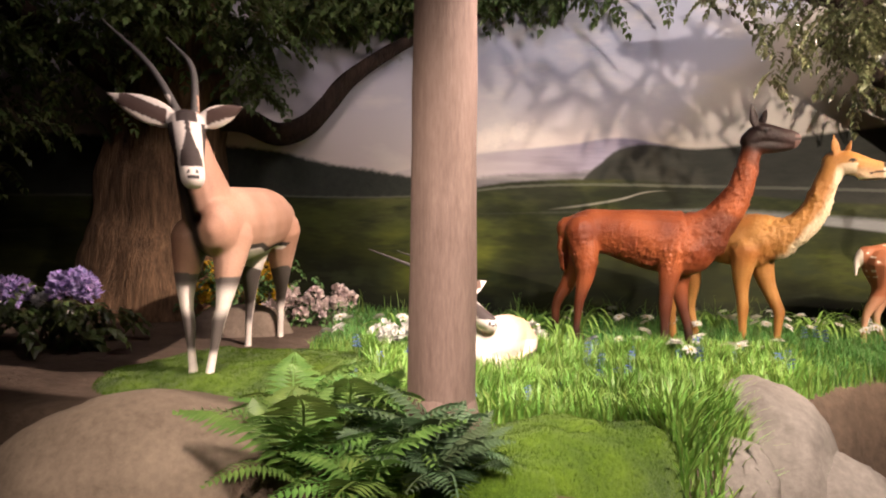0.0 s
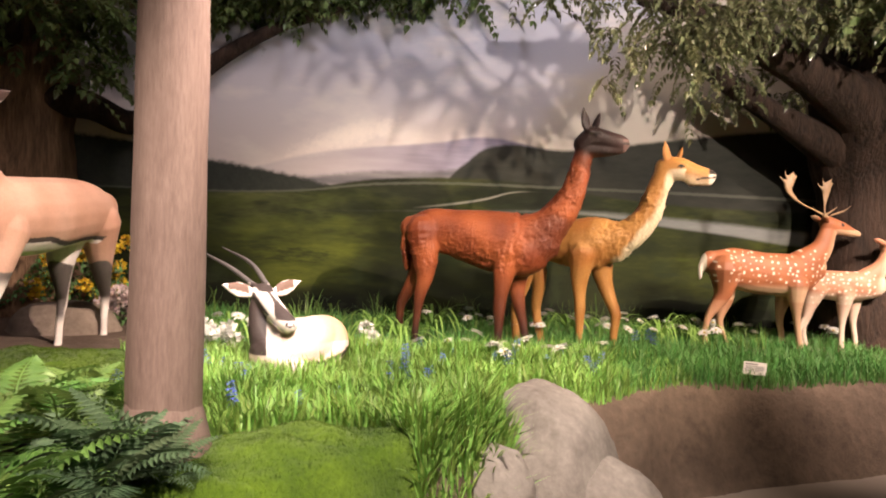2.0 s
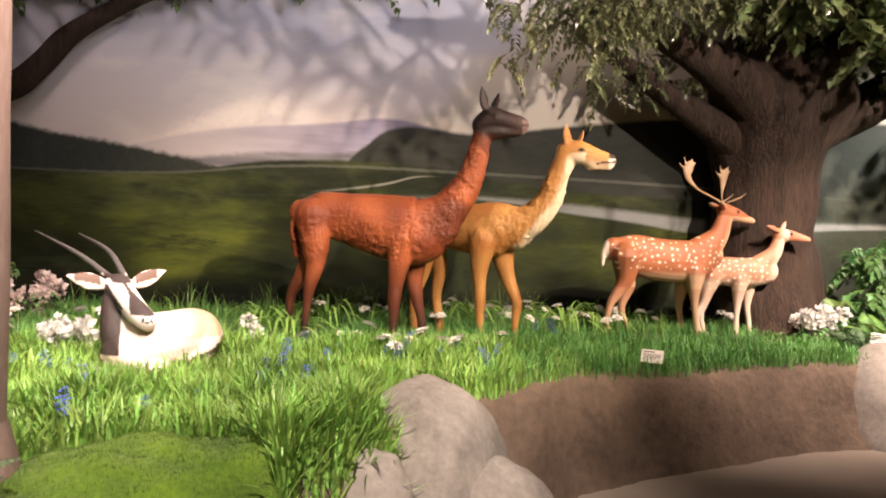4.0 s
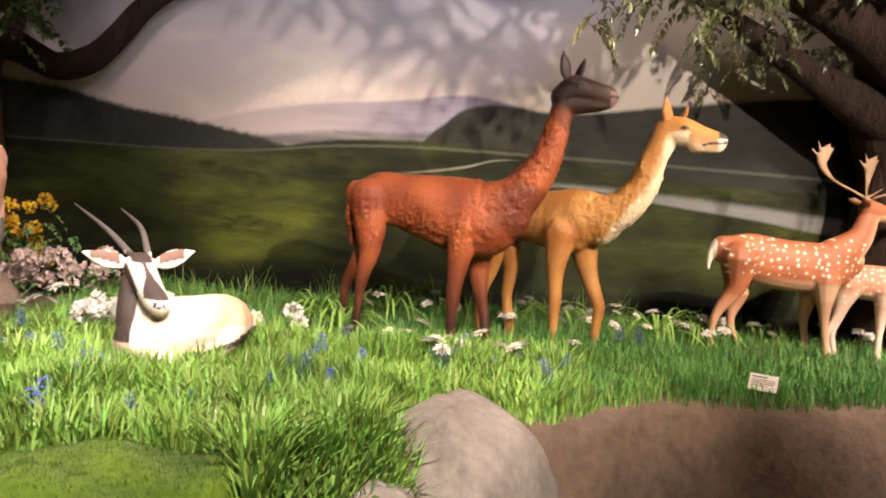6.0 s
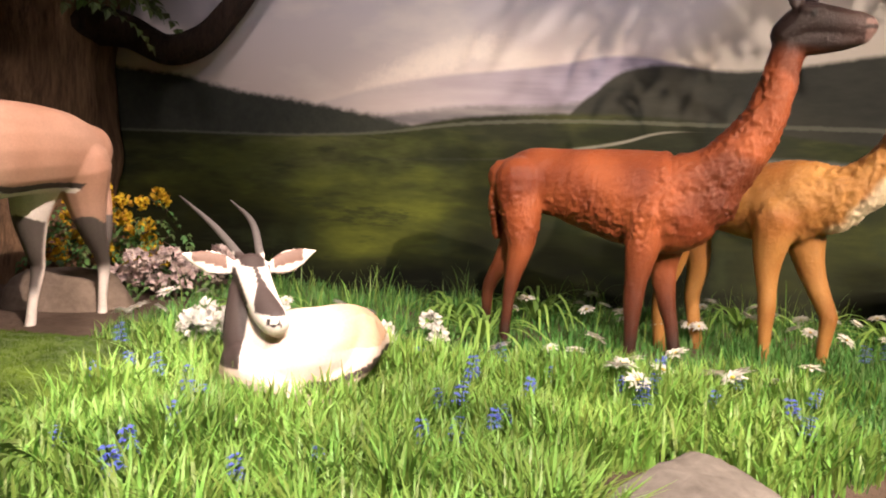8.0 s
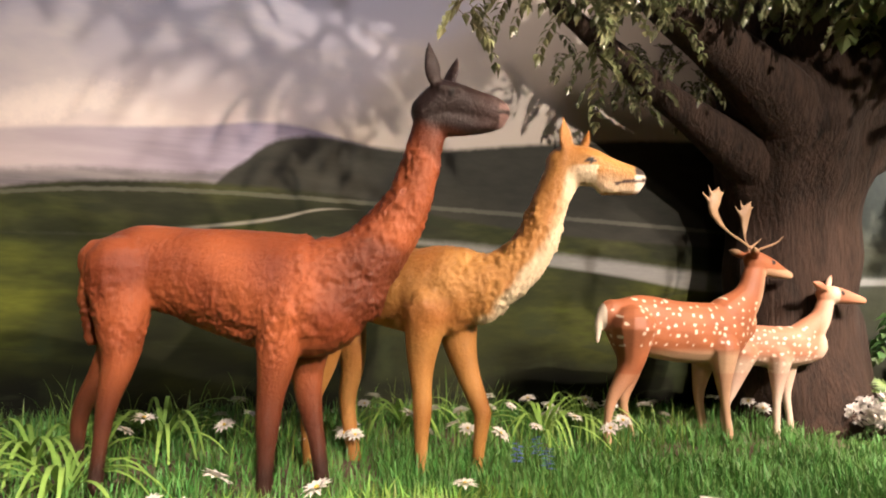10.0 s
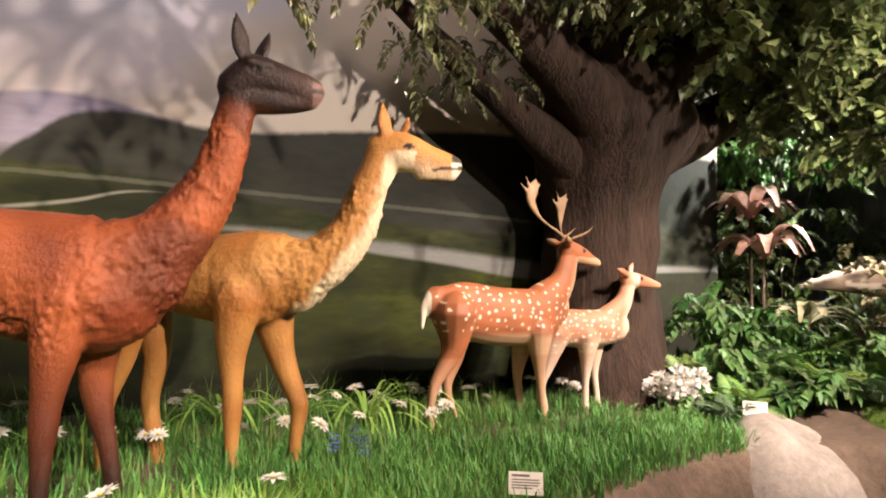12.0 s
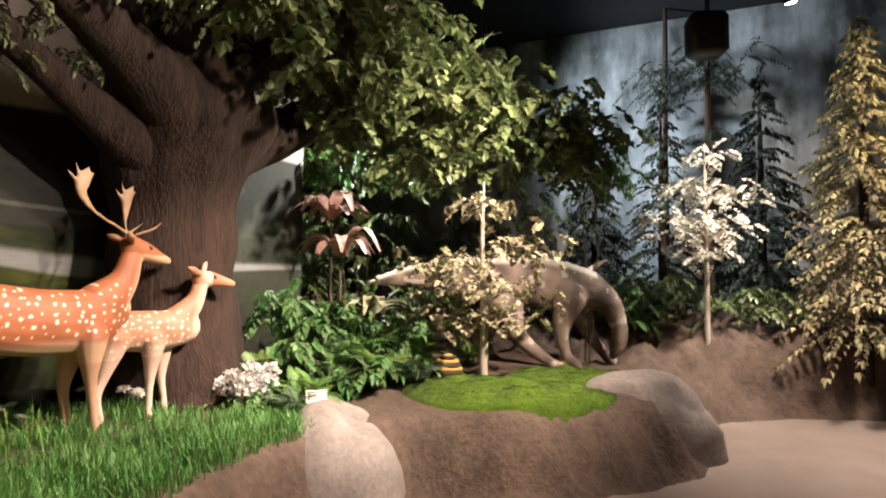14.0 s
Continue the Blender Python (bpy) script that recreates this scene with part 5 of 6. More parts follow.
s = crown([((4.0, 5.1, 3.62), (0.55, 0.3, 0.16), 110), ((4.8, 4.95, 3.66), (0.45, 0.3, 0.2), 110), ((4.2, 5.9, 3.1), (0.4, 0.1, 0.14), 50), ((3.55, 5.1, 3.42), (0.35, 0.2, 0.14), 80), ((2.95, 4.75, 3.18), (0.34, 0.18, 0.17), 58), ((2.50, 4.78, 3.04), (0.13, 0.08, 0.11), 12), ((3.35, 4.85, 3.25), (0.33, 0.2, 0.18), 46), ((2.25, 4.8, 3.46), (0.35, 0.15, 0.10), 26), ((3.15, 4.75, 2.75), (0.10, 0.08, 0.10), 9), ((2.44, 4.74, 2.76), (0.03, 0.03, 0.05), 3)], rnd, 0.075, 0.032, 1.0, 0.26, 7)
part("spray", s.mesh("spray", [LEAF_PALE, TWIG]), maple, "silvery lit leaf sprays at the limb's tip")


def small_tree(name, label, base, top, clumps, leaf_mat, bark, seed, leaf=(0.05, 0.045), twigs=10, thick=0.03, pairs=4, length=0.22):
    rnd = random.Random(seed)
    t = thing(name, label, "tree", pose(*base))
    s = Soup()
    s.tube([(0, 0, -0.05, thick * 1.15), (0.01, 0, top * 0.35, thick), (-0.015, 0.01, top * 0.7, thick * 0.6), (0, 0, top, thick * 0.25)], 12, 6, 1.0, True, 0, 0.15)
    part("trunk", s.mesh("trunk", bark, True), t)
    for i in range(twigs):
        c, sp, n = clumps[i % len(clumps)]
        z0 = max(0.25 * top, c[2] - 0.15)
        e = [c[k] + rnd.uniform(-0.8, 0.8) * sp[k] for k in range(3)]
        s = Soup()
        s.tube([(0, 0, z0 * 0.95, thick * 0.4), (e[0] * 0.5, e[1] * 0.5, (z0 + e[2]) / 2 + 0.03, thick * 0.28), (*e, thick * 0.12)], 6, 4)
        part("branch", s.mesh("branch", bark, True), t)
    s = crown(clumps, rnd, leaf[0], leaf[1], 0.5, length, pairs)
    part("crown", s.mesh("crown", [leaf_mat, TWIG]), t)
    return t


small_tree("sapling", "slender sapling with cream variegated leaves on moss", (7.55, 4.17, ground(7.55, 4.17) + 0.03), 1.85,
           [((0.0, 0.0, 1.65), (0.28, 0.28, 0.08), 24), ((0.15, -0.2, 1.28), (0.3, 0.3, 0.09), 34), ((-0.2, 0.3, 1.1), (0.3, 0.3, 0.10), 36), ((0.0, -0.05, 0.85), (0.38, 0.4, 0.10), 38), ((-0.1, 0.25, 0.6), (0.22, 0.22, 0.08), 22), ((0.15, -0.3, 0.62), (0.2, 0.22, 0.07), 16)], LEAF_CREAM, PALE_BARK, 21, (0.07, 0.065), 12, 0.036)
small_tree("blossom_tree", "small tree with white lit blossom leaves", (10.5, 2.3, ground(10.5, 2.3) - 0.03), 2.5,
           [((0.0, 0.0, 2.35), (0.22, 0.2, 0.12), 26), ((0.0, 0.25, 2.0), (0.3, 0.25, 0.1), 44), ((0.05, -0.25, 1.9), (0.3, 0.25, 0.1), 40), ((0.0, 0.3, 1.55), (0.3, 0.28, 0.13), 50), ((0.0, -0.1, 1.45), (0.3, 0.26, 0.12), 44), ((0.0, 0.15, 1.15), (0.3, 0.3, 0.12), 36)], LEAF_WHITE, PALE_BARK, 22, (0.065, 0.06), 12, 0.03)


def conifer(label, base, high, wide, mat, seed, tiers=26, bare=0.1):
    rnd = random.Random(seed)
    t = thing("conifer", label, "tree", pose(*base), "conifers by the far wall")
    s = Soup()
    s.tube([(0, 0, -0.2, 0.07), (0.01, 0, high * 0.5, 0.05), (0, 0, high, 0.01)], 10, 6)
    part("trunk", s.mesh("trunk", BARK_DARK, True), t)
    s = Soup()
    for i in range(tiers):
        f = i / (tiers - 1)
        z = high * (bare + (1 - bare) * f)
        reach = wide * (1 - f) ** 0.75 + 0.06
        for k in range(max(6, int(17 * (1 - 0.5 * f)))):
            a = rnd.uniform(0, 6.28)
            r0 = reach * rnd.uniform(0.05, 0.3)
            n = max(4, int(reach / 0.07))
            spray(s, (r0 * math.cos(a), r0 * math.sin(a), z + rnd.uniform(-0.05, 0.05)), a, reach * rnd.uniform(0.6, 1.0), rnd, 0.13, 0.055, 0.45, min(n, 8))
    part("crown", s.mesh("crown", [mat, TWIG]), t)
    return t


conifer("tall golden-green conifer with dense drooping needles", (10.9, 0.55, ground(10.9, 0.55) - 0.02), 4.3, 0.95, NEEDLE, 31, 30, 0.13)
conifer("dark thin spruce against the misty wall", (12.4, 3.0, ground(12.4, 3.0) - 0.02), 3.62, 0.7, NEEDLE_DARK, 32, 14)
conifer("dark thin spruce against the misty wall", (12.2, 1.6, ground(12.2, 1.6) - 0.02), 3.4, 0.8, NEEDLE_DARK, 33, 16)
conifer("low dark spruce beside the bank", (11.6, 3.9, ground(11.6, 3.9) - 0.02), 2.2, 0.8, NEEDLE_DARK, 34, 14)
for x, y in ((12.5, 2.92), (12.0, 2.28)):
    t = thing("bare_pole_tree", "thin dark bare trunk reaching the ceiling", "tree", pose(x, y, ground(x, y) - 0.02), "thin trunks by the far wall")
    h = 6.02 - ground(x, y)
    s = Soup()
    s.tube([(0, 0, 0, 0.05), (0.01, 0.02, h * 0.5, 0.042), (0, 0, h, 0.036)], 10, 6, 1.0, True, 0, 0.2)
    part("trunk", s.mesh("trunk", BARK_DARK, True), t)
    s = crown([((0, 0, h - 1.2), (0.4, 0.4, 0.25), 60), ((0, 0, h - 2.2), (0.1, 0.1, 0.1), 6)], random.Random(int(x * 10)), 0.10, 0.028, 0.6, 0.4)
    part("crown", s.mesh("crown", [NEEDLE_DARK, TWIG]), t)


# ---- shrubs and broad plants ----
def shrub(name, label, at, clumps, mat, seed, leaf=(0.08, 0.035), group="", blossoms=(), stems=6, droop=0.6, length=0.25, pairs=5, hang=0.0):
    rnd = random.Random(seed)
    t = thing(name, label, "shrub" if "bush" in name else "plant", pose(*at), group)
    for i in range(stems):
        c, sp, n = clumps[i % len(clumps)]
        s = Soup()
        s.tube([(rnd.uniform(-0.04, 0.04), rnd.uniform(-0.04, 0.04), -0.04, 0.009), (c[0] * 0.5, c[1] * 0.5, c[2] * 0.6, 0.007), (c[0] + rnd.uniform(-0.5, 0.5) * sp[0], c[1] + rnd.uniform(-0.5, 0.5) * sp[1], c[2], 0.004)], 6, 3)
        part("stem", s.mesh("stem", TWIG, True), t)
    s = crown(clumps, rnd, leaf[0], leaf[1], droop, length, pairs, hang)
    part("foliage", s.mesh("foliage", [mat, TWIG]), t)
    for c, r, petal, m in blossoms:
        s = Soup()
        for _ in range(int(420 * r * r / petal / 0.6) + 10):
            d = unit([rnd.gauss(0, 1), rnd.gauss(0, 1), rnd.gauss(0.35, 0.8)])
            p = np.array(c) + d * r * rnd.uniform(0.75, 1.0)
            s.leaf(p, unit(d + [rnd.uniform(-1, 1), rnd.uniform(-1, 1), rnd.uniform(-0.5, 1)]), d, petal * 1.25, petal, 0.1)
        part("blossom", s.mesh("blossom", m), t)
    return t


def heads(rnd, n, spread, z, r, petal, m, jitter=0.05):
    return [((rnd.uniform(-1, 1) * spread[0], rnd.uniform(-1, 1) * spread[1], z + rnd.uniform(-1, 1) * jitter), r * rnd.uniform(0.8, 1.2), petal, m) for _ in range(n)]


rnd = random.Random(41)
gz = lambda x, y: ground(x, y) - 0.01
shrub("hydrangea_bush", "lilac hydrangea bush with round flower heads", (-2.85, 4.55, gz(-2.85, 4.55)), [((0, 0, 0.28), (0.35, 0.2, 0.12), 70)], LEAF, 51, (0.10, 0.055), "", heads(rnd, 10, (0.50, 0.22), 0.46, 0.080, 0.035, PETAL_LILAC) + heads(rnd, 4, (0.3, 0.2), 0.34, 0.05, 0.03, PETAL), 7)
shrub("yellow_flower_bush", "bush with small yellow flowers at a tree foot", (-1.85, 5.80, gz(-1.85, 5.80)), [((0, 0, 0.36), (0.38, 0.13, 0.18), 90)], LEAF_LUSH, 52, (0.06, 0.03), "", heads(rnd, 44, (0.46, 0.18), 0.44, 0.034, 0.034, PETAL_YELLOW, 0.26))
shrub("rose_flower_bush", "low bush with pale rose flowers", (-1.18, 5.65, gz(-1.18, 5.65)), [((0, 0, 0.12), (0.25, 0.15, 0.07), 40)], LEAF_LUSH, 53, (0.06, 0.03), "", heads(rnd, 17, (0.36, 0.22), 0.20, 0.042, 0.040, PETAL_ROSE, 0.10))
shrub("white_flower_bush", "low bush with white flowers in the meadow", (-0.37, 4.55, gz(-0.37, 4.55)), [((0, 0, 0.08), (0.18, 0.12, 0.05), 26)], LEAF_LUSH, 54, (0.06, 0.03), "white flower bushes", heads(rnd, 9, (0.20, 0.12), 0.15, 0.038, 0.04, PETAL, 0.04), 5)
shrub("white_flower_bush", "low bush with white flowers behind a lying statue", (0.48, 4.78, gz(0.48, 4.78)), [((0, 0, 0.08), (0.22, 0.10, 0.05), 26)], LEAF_LUSH, 55, (0.06, 0.03), "white flower bushes", heads(rnd, 7, (0.30, 0.12), 0.15, 0.030, 0.035, PETAL, 0.05), 5)
shrub("white_flower_bush", "bush with white flowers at a broad tree's foot", (5.62, 5.32, gz(5.62, 5.32)), [((0, 0, 0.10), (0.2, 0.15, 0.06), 30)], LEAF_LUSH, 56, (0.06, 0.03), "white flower bushes", heads(rnd, 11, (0.24, 0.16), 0.22, 0.042, 0.042, PETAL, 0.07), 5)
for i, (x, y, z, w) in enumerate(((6.25, 5.35, 0.26, 0.22), (6.6, 5.05, 0.22, 0.22), (6.95, 5.55, 0.40, 0.25), (7.25, 5.05, 0.28, 0.22), (6.75, 5.75, 0.5, 0.25), (5.95, 5.2, 0.16, 0.18), (7.6, 5.35, 0.4, 0.25))):
    shrub("broad_leaf_plant", "lush green broad-leaved plant on the bank", (x, y, gz(x, y)), [((0, 0, z), (w, w, z * 0.45), 46)], LEAF_LUSH, 160 + i, (0.13, 0.075), "broad-leaved plants on the bank", (), 4)
shrub("hanging_leaf_plant", "tall plant with drooping lush green leaves", (8.6, 6.25, gz(8.6, 6.25)), [((-0.35, 0.35, 2.38), (0.22, 0.25, 0.06), 46), ((0.35, -0.25, 2.36), (0.3, 0.25, 0.06), 50), ((0, 0, 2.45), (0.4, 0.4, 0.05), 40)], LEAF_LUSH, 57, (0.15, 0.06), "", (), 4, 1.0, 0.3, 5, 0.6)
shrub("lush_leaf_plant", "tall plant with bright lit green leaves", (9.35, 3.55, gz(9.35, 3.55)), [((0.1, 0.1, 2.55), (0.25, 0.3, 0.10), 46), ((0.0, -0.25, 2.25), (0.2, 0.25, 0.07), 30)], LEAF_LUSH, 58, (0.12, 0.045), "", (), 3, 0.8, 0.3, 5)
shrub("lush_leaf_plant", "leafy green plant on the far bank", (10.75, 3.35, gz(10.75, 3.35)), [((0, 0, 0.45), (0.22, 0.22, 0.22), 40)], LEAF_LUSH, 59, (0.15, 0.06), "", (), 5)
for i, (x, y, z, w, k) in enumerate(((8.3, 7.0, 0.9, 0.5, 90), (9.2, 7.2, 1.5, 0.6, 110), (10.2, 6.4, 1.2, 0.6, 110), (10.4, 5.4, 0.9, 0.5, 90), (9.4, 5.7, 0.6, 0.4, 70), (11.2, 4.9, 1.4, 0.6, 90), (9.9, 7.4, 2.3, 0.7, 100), (11.3, 2.9, 0.35, 0.35, 60), (11.2, 1.7, 0.3, 0.4, 60), (8.0, 5.9, 0.5, 0.3, 60), (10.8, 4.1, 0.3, 0.4, 50))):
    shrub("dark_leaf_bush", "dense dark green leafy bush in the planted corner", (x, y, gz(x, y)), [((0, 0, z), (w, w, z * 0.45), k)], LEAF, 60 + i, (0.13, 0.055), "dark bushes in the corner", (), 4)


def blade_plant(name, label, at, count, length, wide, mat, seed, rise=0.9, group="", high=0.0):
    """Broad strap leaves fanning from a crown, each leaf a part."""
    rnd = random.Random(seed)
    t = thing(name, label, "plant", pose(*at), group)
    if high:
        s = Soup()
        s.tube([(0, 0, -0.05, 0.022), (0.02, 0.01, high * 0.5, 0.018), (0, 0, high, 0.014)], 8, 4)
        part("stem", s.mesh("stem", TWIG, True), t)
    for i in range(count):
        a = 6.283 * i / count + rnd.uniform(-0.3, 0.3)
        l, lift = length * rnd.uniform(0.75, 1.15), rise * rnd.uniform(0.6, 1.3)
        v, f = [], []
        n = 7
        for k in range(n + 1):
            u = k / n
            w = wide * math.sin(math.pi * min(0.97, 0.12 + 0.88 * u)) ** 0.8 / 2 + 0.003
            cx = l * u * math.cos(0.3)
            cz = high + l * (lift * u - 0.95 * lift * u * u)
            for sg, dz in ((-1, 0.25), (0, 0), (1, 0.25)):
                x, y = cx * math.cos(a) - sg * w * math.sin(a), cx * math.sin(a) + sg * w * math.cos(a)
                v.append((x, y, cz + dz * w))
        for k in range(n):
            f += [(k * 3, k * 3 + 1, k * 3 + 4, k * 3 + 3), (k * 3 + 1, k * 3 + 2, k * 3 + 5, k * 3 + 4)]
        part("leaf", mesh_of("leaf", v, f, mat, True), t)
    return t


blade_plant("pink_leaf_plant", "tall plant with pink striped leaves", (8.05, 6.25, gz(8.05, 6.25)), 13, 0.55, 0.16, LEAF_PINK, 71, 1.7, "pink-leaved plants", 1.55)
blade_plant("pink_leaf_plant", "plant with pink striped leaves", (7.95, 6.05, gz(7.95, 6.05)), 13, 0.50, 0.15, LEAF_PINK, 72, 1.8, "pink-leaved plants", 1.1)
blade_plant("strap_leaf_plant", "bright green strap-leaved plant beside a basket", (7.3, 4.65, gz(7.3, 4.65)), 15, 0.42, 0.07, LEAF_LUSH, 73, 1.3, "strap-leaved plants")
blade_plant("strap_leaf_plant", "cream-edged strap-leaved plant on the bank", (7.75, 5.5, gz(7.75, 5.5)), 12, 0.5, 0.10, LEAF_CREAM, 74, 1.2, "strap-leaved plants", 0.5)
blade_plant("strap_leaf_plant", "dark strap-leaved plant below a pink one", (8.3, 5.6, gz(8.3, 5.6)), 13, 0.55, 0.09, LEAF, 75, 1.3, "strap-leaved plants", 0.2)


for i, (x, y, k) in enumerate(((0.95, 5.15, 0.42), (1.25, 5.75, 0.45), (3.35, 5.75, 0.45), (3.75, 5.95, 0.4), (2.55, 5.95, 0.4), (0.75, 5.55, 0.4), (-0.35, 5.1, 0.4))):
    blade_plant("arching_grass_tuft", "fan of arching yellow-green grass leaves in the meadow", (x, y, gz(x, y)), 26, k, 0.014, GRASS, 90 + i, 1.5, "arching grass tufts")


# ---- ferns ----
def frond_mesh(mat, length, pairs, seed):
    rnd = random.Random(seed)
    s = Soup()
    path = []
    for i in range(pairs + 1):
        u = i / pairs
        path.append(np.array([length * (u * 0.95), 0.02 * math.sin(u * 3), length * (0.85 * u - 0.85 * u * u)]))
    for i in range(1, pairs + 1):
        u = i / pairs
        d = unit(path[i] - path[i - 1])
        r = length * 0.30 * (math.sin(math.pi * (0.18 + 0.80 * u)) ** 0.9) + 0.006
        for sg in (-1, 1):
            ld = unit(np.array([0.35 * d[0], sg * 1.0, 0.35 * d[2] - 0.12 + rnd.uniform(-0.08, 0.08)]))
            s.leaf(path[i], ld, (0, 0, 1), r, length * 0.058, 0.12)
    for a, c in zip(path[:-1], path[1:]):
        s.add([a + (0, 0.004, 0), a - (0, 0.004, 0), c - (0, 0.003, 0), c + (0, 0.003, 0)], [(0, 1, 2, 3)])
    return s.mesh("frond", mat)


FRONDS = {m.name: [frond_mesh(m, 0.42, 18, k) for k in range(3)] for m in (FERN, FERN_DULL)}


def fern(x, y, size, mat, label, seed, group, count=10):
    rnd = random.Random(seed)
    t = thing("fern", label, "fern", pose(x, y, ground(x, y) - 0.005, 0, 0, rnd.uniform(0, 360)) @ Matrix.Scale(size, 4), group)
    for i in range(count):
        m = pose(0, 0, 0.01, 0, rnd.uniform(-58, -8), 360 * i / count + rnd.uniform(-14, 14))
        part("frond", FRONDS[mat.name][i % 3], t, "", m @ Matrix.Scale(rnd.uniform(0.75, 1.15), 4))
    return t


for i, (x, y, k) in enumerate(((-0.52, 2.30, 1.1), (-0.25, 2.22, 1.0), (-0.66, 2.12, 1.0), (-0.40, 2.62, 1.05), (-0.15, 2.05, 0.9), (-0.62, 2.78, 1.0), (-0.30, 2.95, 0.9), (-0.55, 3.15, 0.8), (-0.38, 2.06, 0.9), (-0.12, 2.5, 0.8))):
    fern(x, y, k, FERN, "bright green fern with arching fronds", 80 + i, "ferns round the post")
for i, (x, y, k) in enumerate(((-0.02, 2.42, 0.9), (-0.16, 2.40, 0.9), (-0.22, 2.66, 0.8), (-0.02, 2.22, 0.8), (0.10, 2.36, 0.6))):
    fern(x, y, k, FERN_DULL, "dull grey-green fern at the post's foot", 100 + i, "ferns round the post")
for i, (x, y, k) in enumerate(((6.45, 5.45, 1.3), (6.85, 5.3, 1.3), (7.15, 5.15, 1.2), (6.35, 5.0, 1.0), (6.7, 4.85, 1.0), (5.95, 5.0, 0.9), (7.4, 5.6, 1.4), (6.15, 5.5, 1.1), (7.0, 5.75, 1.5), (5.7, 4.95, 0.7), (7.9, 5.0, 1.1), (8.2, 4.6, 1.0), (6.9, 4.55, 0.8), (7.6, 4.95, 1.0))):
    fern(x, y, k, FERN if i % 3 else FERN_DULL, "green fern among broad-leaved plants", 120 + i, "ferns on the planted bank")


# ---- meadow flowers ----
def daisy_parts(petal_mat, name, label, seed, r, n, high):
    rnd = random.Random(seed)
    t = thing(name, label, "flower", None, "flowers in the meadow")
    s = Soup()
    s.tube([(0, 0, -0.02, 0.003), (0.012, 0.004, high * 0.5, 0.0026), (0, 0, high, 0.0024)], 5, 3)
    part("stem", s.mesh("stem", STEM, True), t)
    s = Soup()
    for ring, (lift, rr) in enumerate(((0.1, 1.0), (0.55, 0.8))):
        for k in range(n):
            a = 6.283 * (k + 0.5 * ring) / n
            s.leaf((0.006 * math.cos(a), 0.006 * math.sin(a), high + 0.002 * ring), unit([math.cos(a), math.sin(a), lift + rnd.uniform(-0.15, 0.15)]), (0, 0, 1), r * rr, r * 0.42, 0.15)
    part("petals", s.mesh("petals", petal_mat), t)
    s = Soup()
    s.ball((0, 0, high + 0.006), 0.009, 1, 1, 0.7, 4, 8)
    part("centre", s.mesh("centre", STAMEN, True), t)
    return t


def spike_parts(seed, high):
    rnd = random.Random(seed)
    t = thing("bluebell", "small blue spike flower in the grass", "flower", None, "flowers in the meadow")
    s = Soup()
    s.tube([(0, 0, -0.02, 0.004), (0.01, 0, high * 0.5, 0.0035), (0, 0, high + 0.05, 0.002)], 5, 3)
    part("stem", s.mesh("stem", STEM, True), t)
    for k in range(9):
        a, z = k * 2.4, high - 0.045 + 0.009 * k
        s = Soup()
        for j in range(5):
            b2 = a + (j - 2) * 0.75
            s.leaf((0.006 * math.cos(a), 0.006 * math.sin(a), z), unit([math.cos(b2), math.sin(b2), 0.25]), (0, 0, 1), 0.026 * (1.15 - 0.05 * k), 0.013, 0.3)
        part("petals", s.mesh("petals", PETAL_BLUE), t)
    return t


def scatter(maker, places, rnd, tilt=14):
    first = maker
    for i, (x, y) in enumerate(places):
        m = pose(x, y, ground(x, y), rnd.uniform(-tilt, tilt), rnd.uniform(-tilt, tilt), rnd.uniform(0, 360))
        if i == 0:
            first.matrix_basis = m
        else:
            c = copy_thing(first, m)
            c.scale = [rnd.uniform(0.8, 1.2)] * 3


rnd = random.Random(61)
spots = [(rnd.uniform(0.85, 2.6), rnd.uniform(4.15, 4.75)) for _ in range(16)] + [(rnd.uniform(1.0, 3.9), rnd.uniform(5.3, 6.1)) for _ in range(34)] + [(rnd.uniform(-0.9, 0.3), rnd.uniform(4.5, 5.4)) for _ in range(14)] + [(rnd.uniform(3.3, 5.2), rnd.uniform(5.7, 6.2)) for _ in range(12)]
scatter(daisy_parts(PETAL, "white_flower", "white daisy-like flower standing in grass", 62, 0.052, 11, 0.16), spots, rnd, 28)
spots = [(rnd.uniform(0.05, 2.3), rnd.uniform(3.15, 4.5)) for _ in range(58)] + [(rnd.uniform(-0.6, 0.2), rnd.uniform(3.2, 4.2)) for _ in range(9)] + [(rnd.uniform(2.3, 3.2), rnd.uniform(4.6, 5.0)) for _ in range(3)]
spots = [(x, y) for x, y in spots if y > edge(x) + 0.2 and (x - 0.42) ** 2 / 0.24 + (y - 4.05) ** 2 / 0.16 > 1 and (x - 1.66) ** 2 + (y - 3.42) ** 2 > 0.25]
scatter(spike_parts(63, 0.15), spots, rnd, 16)


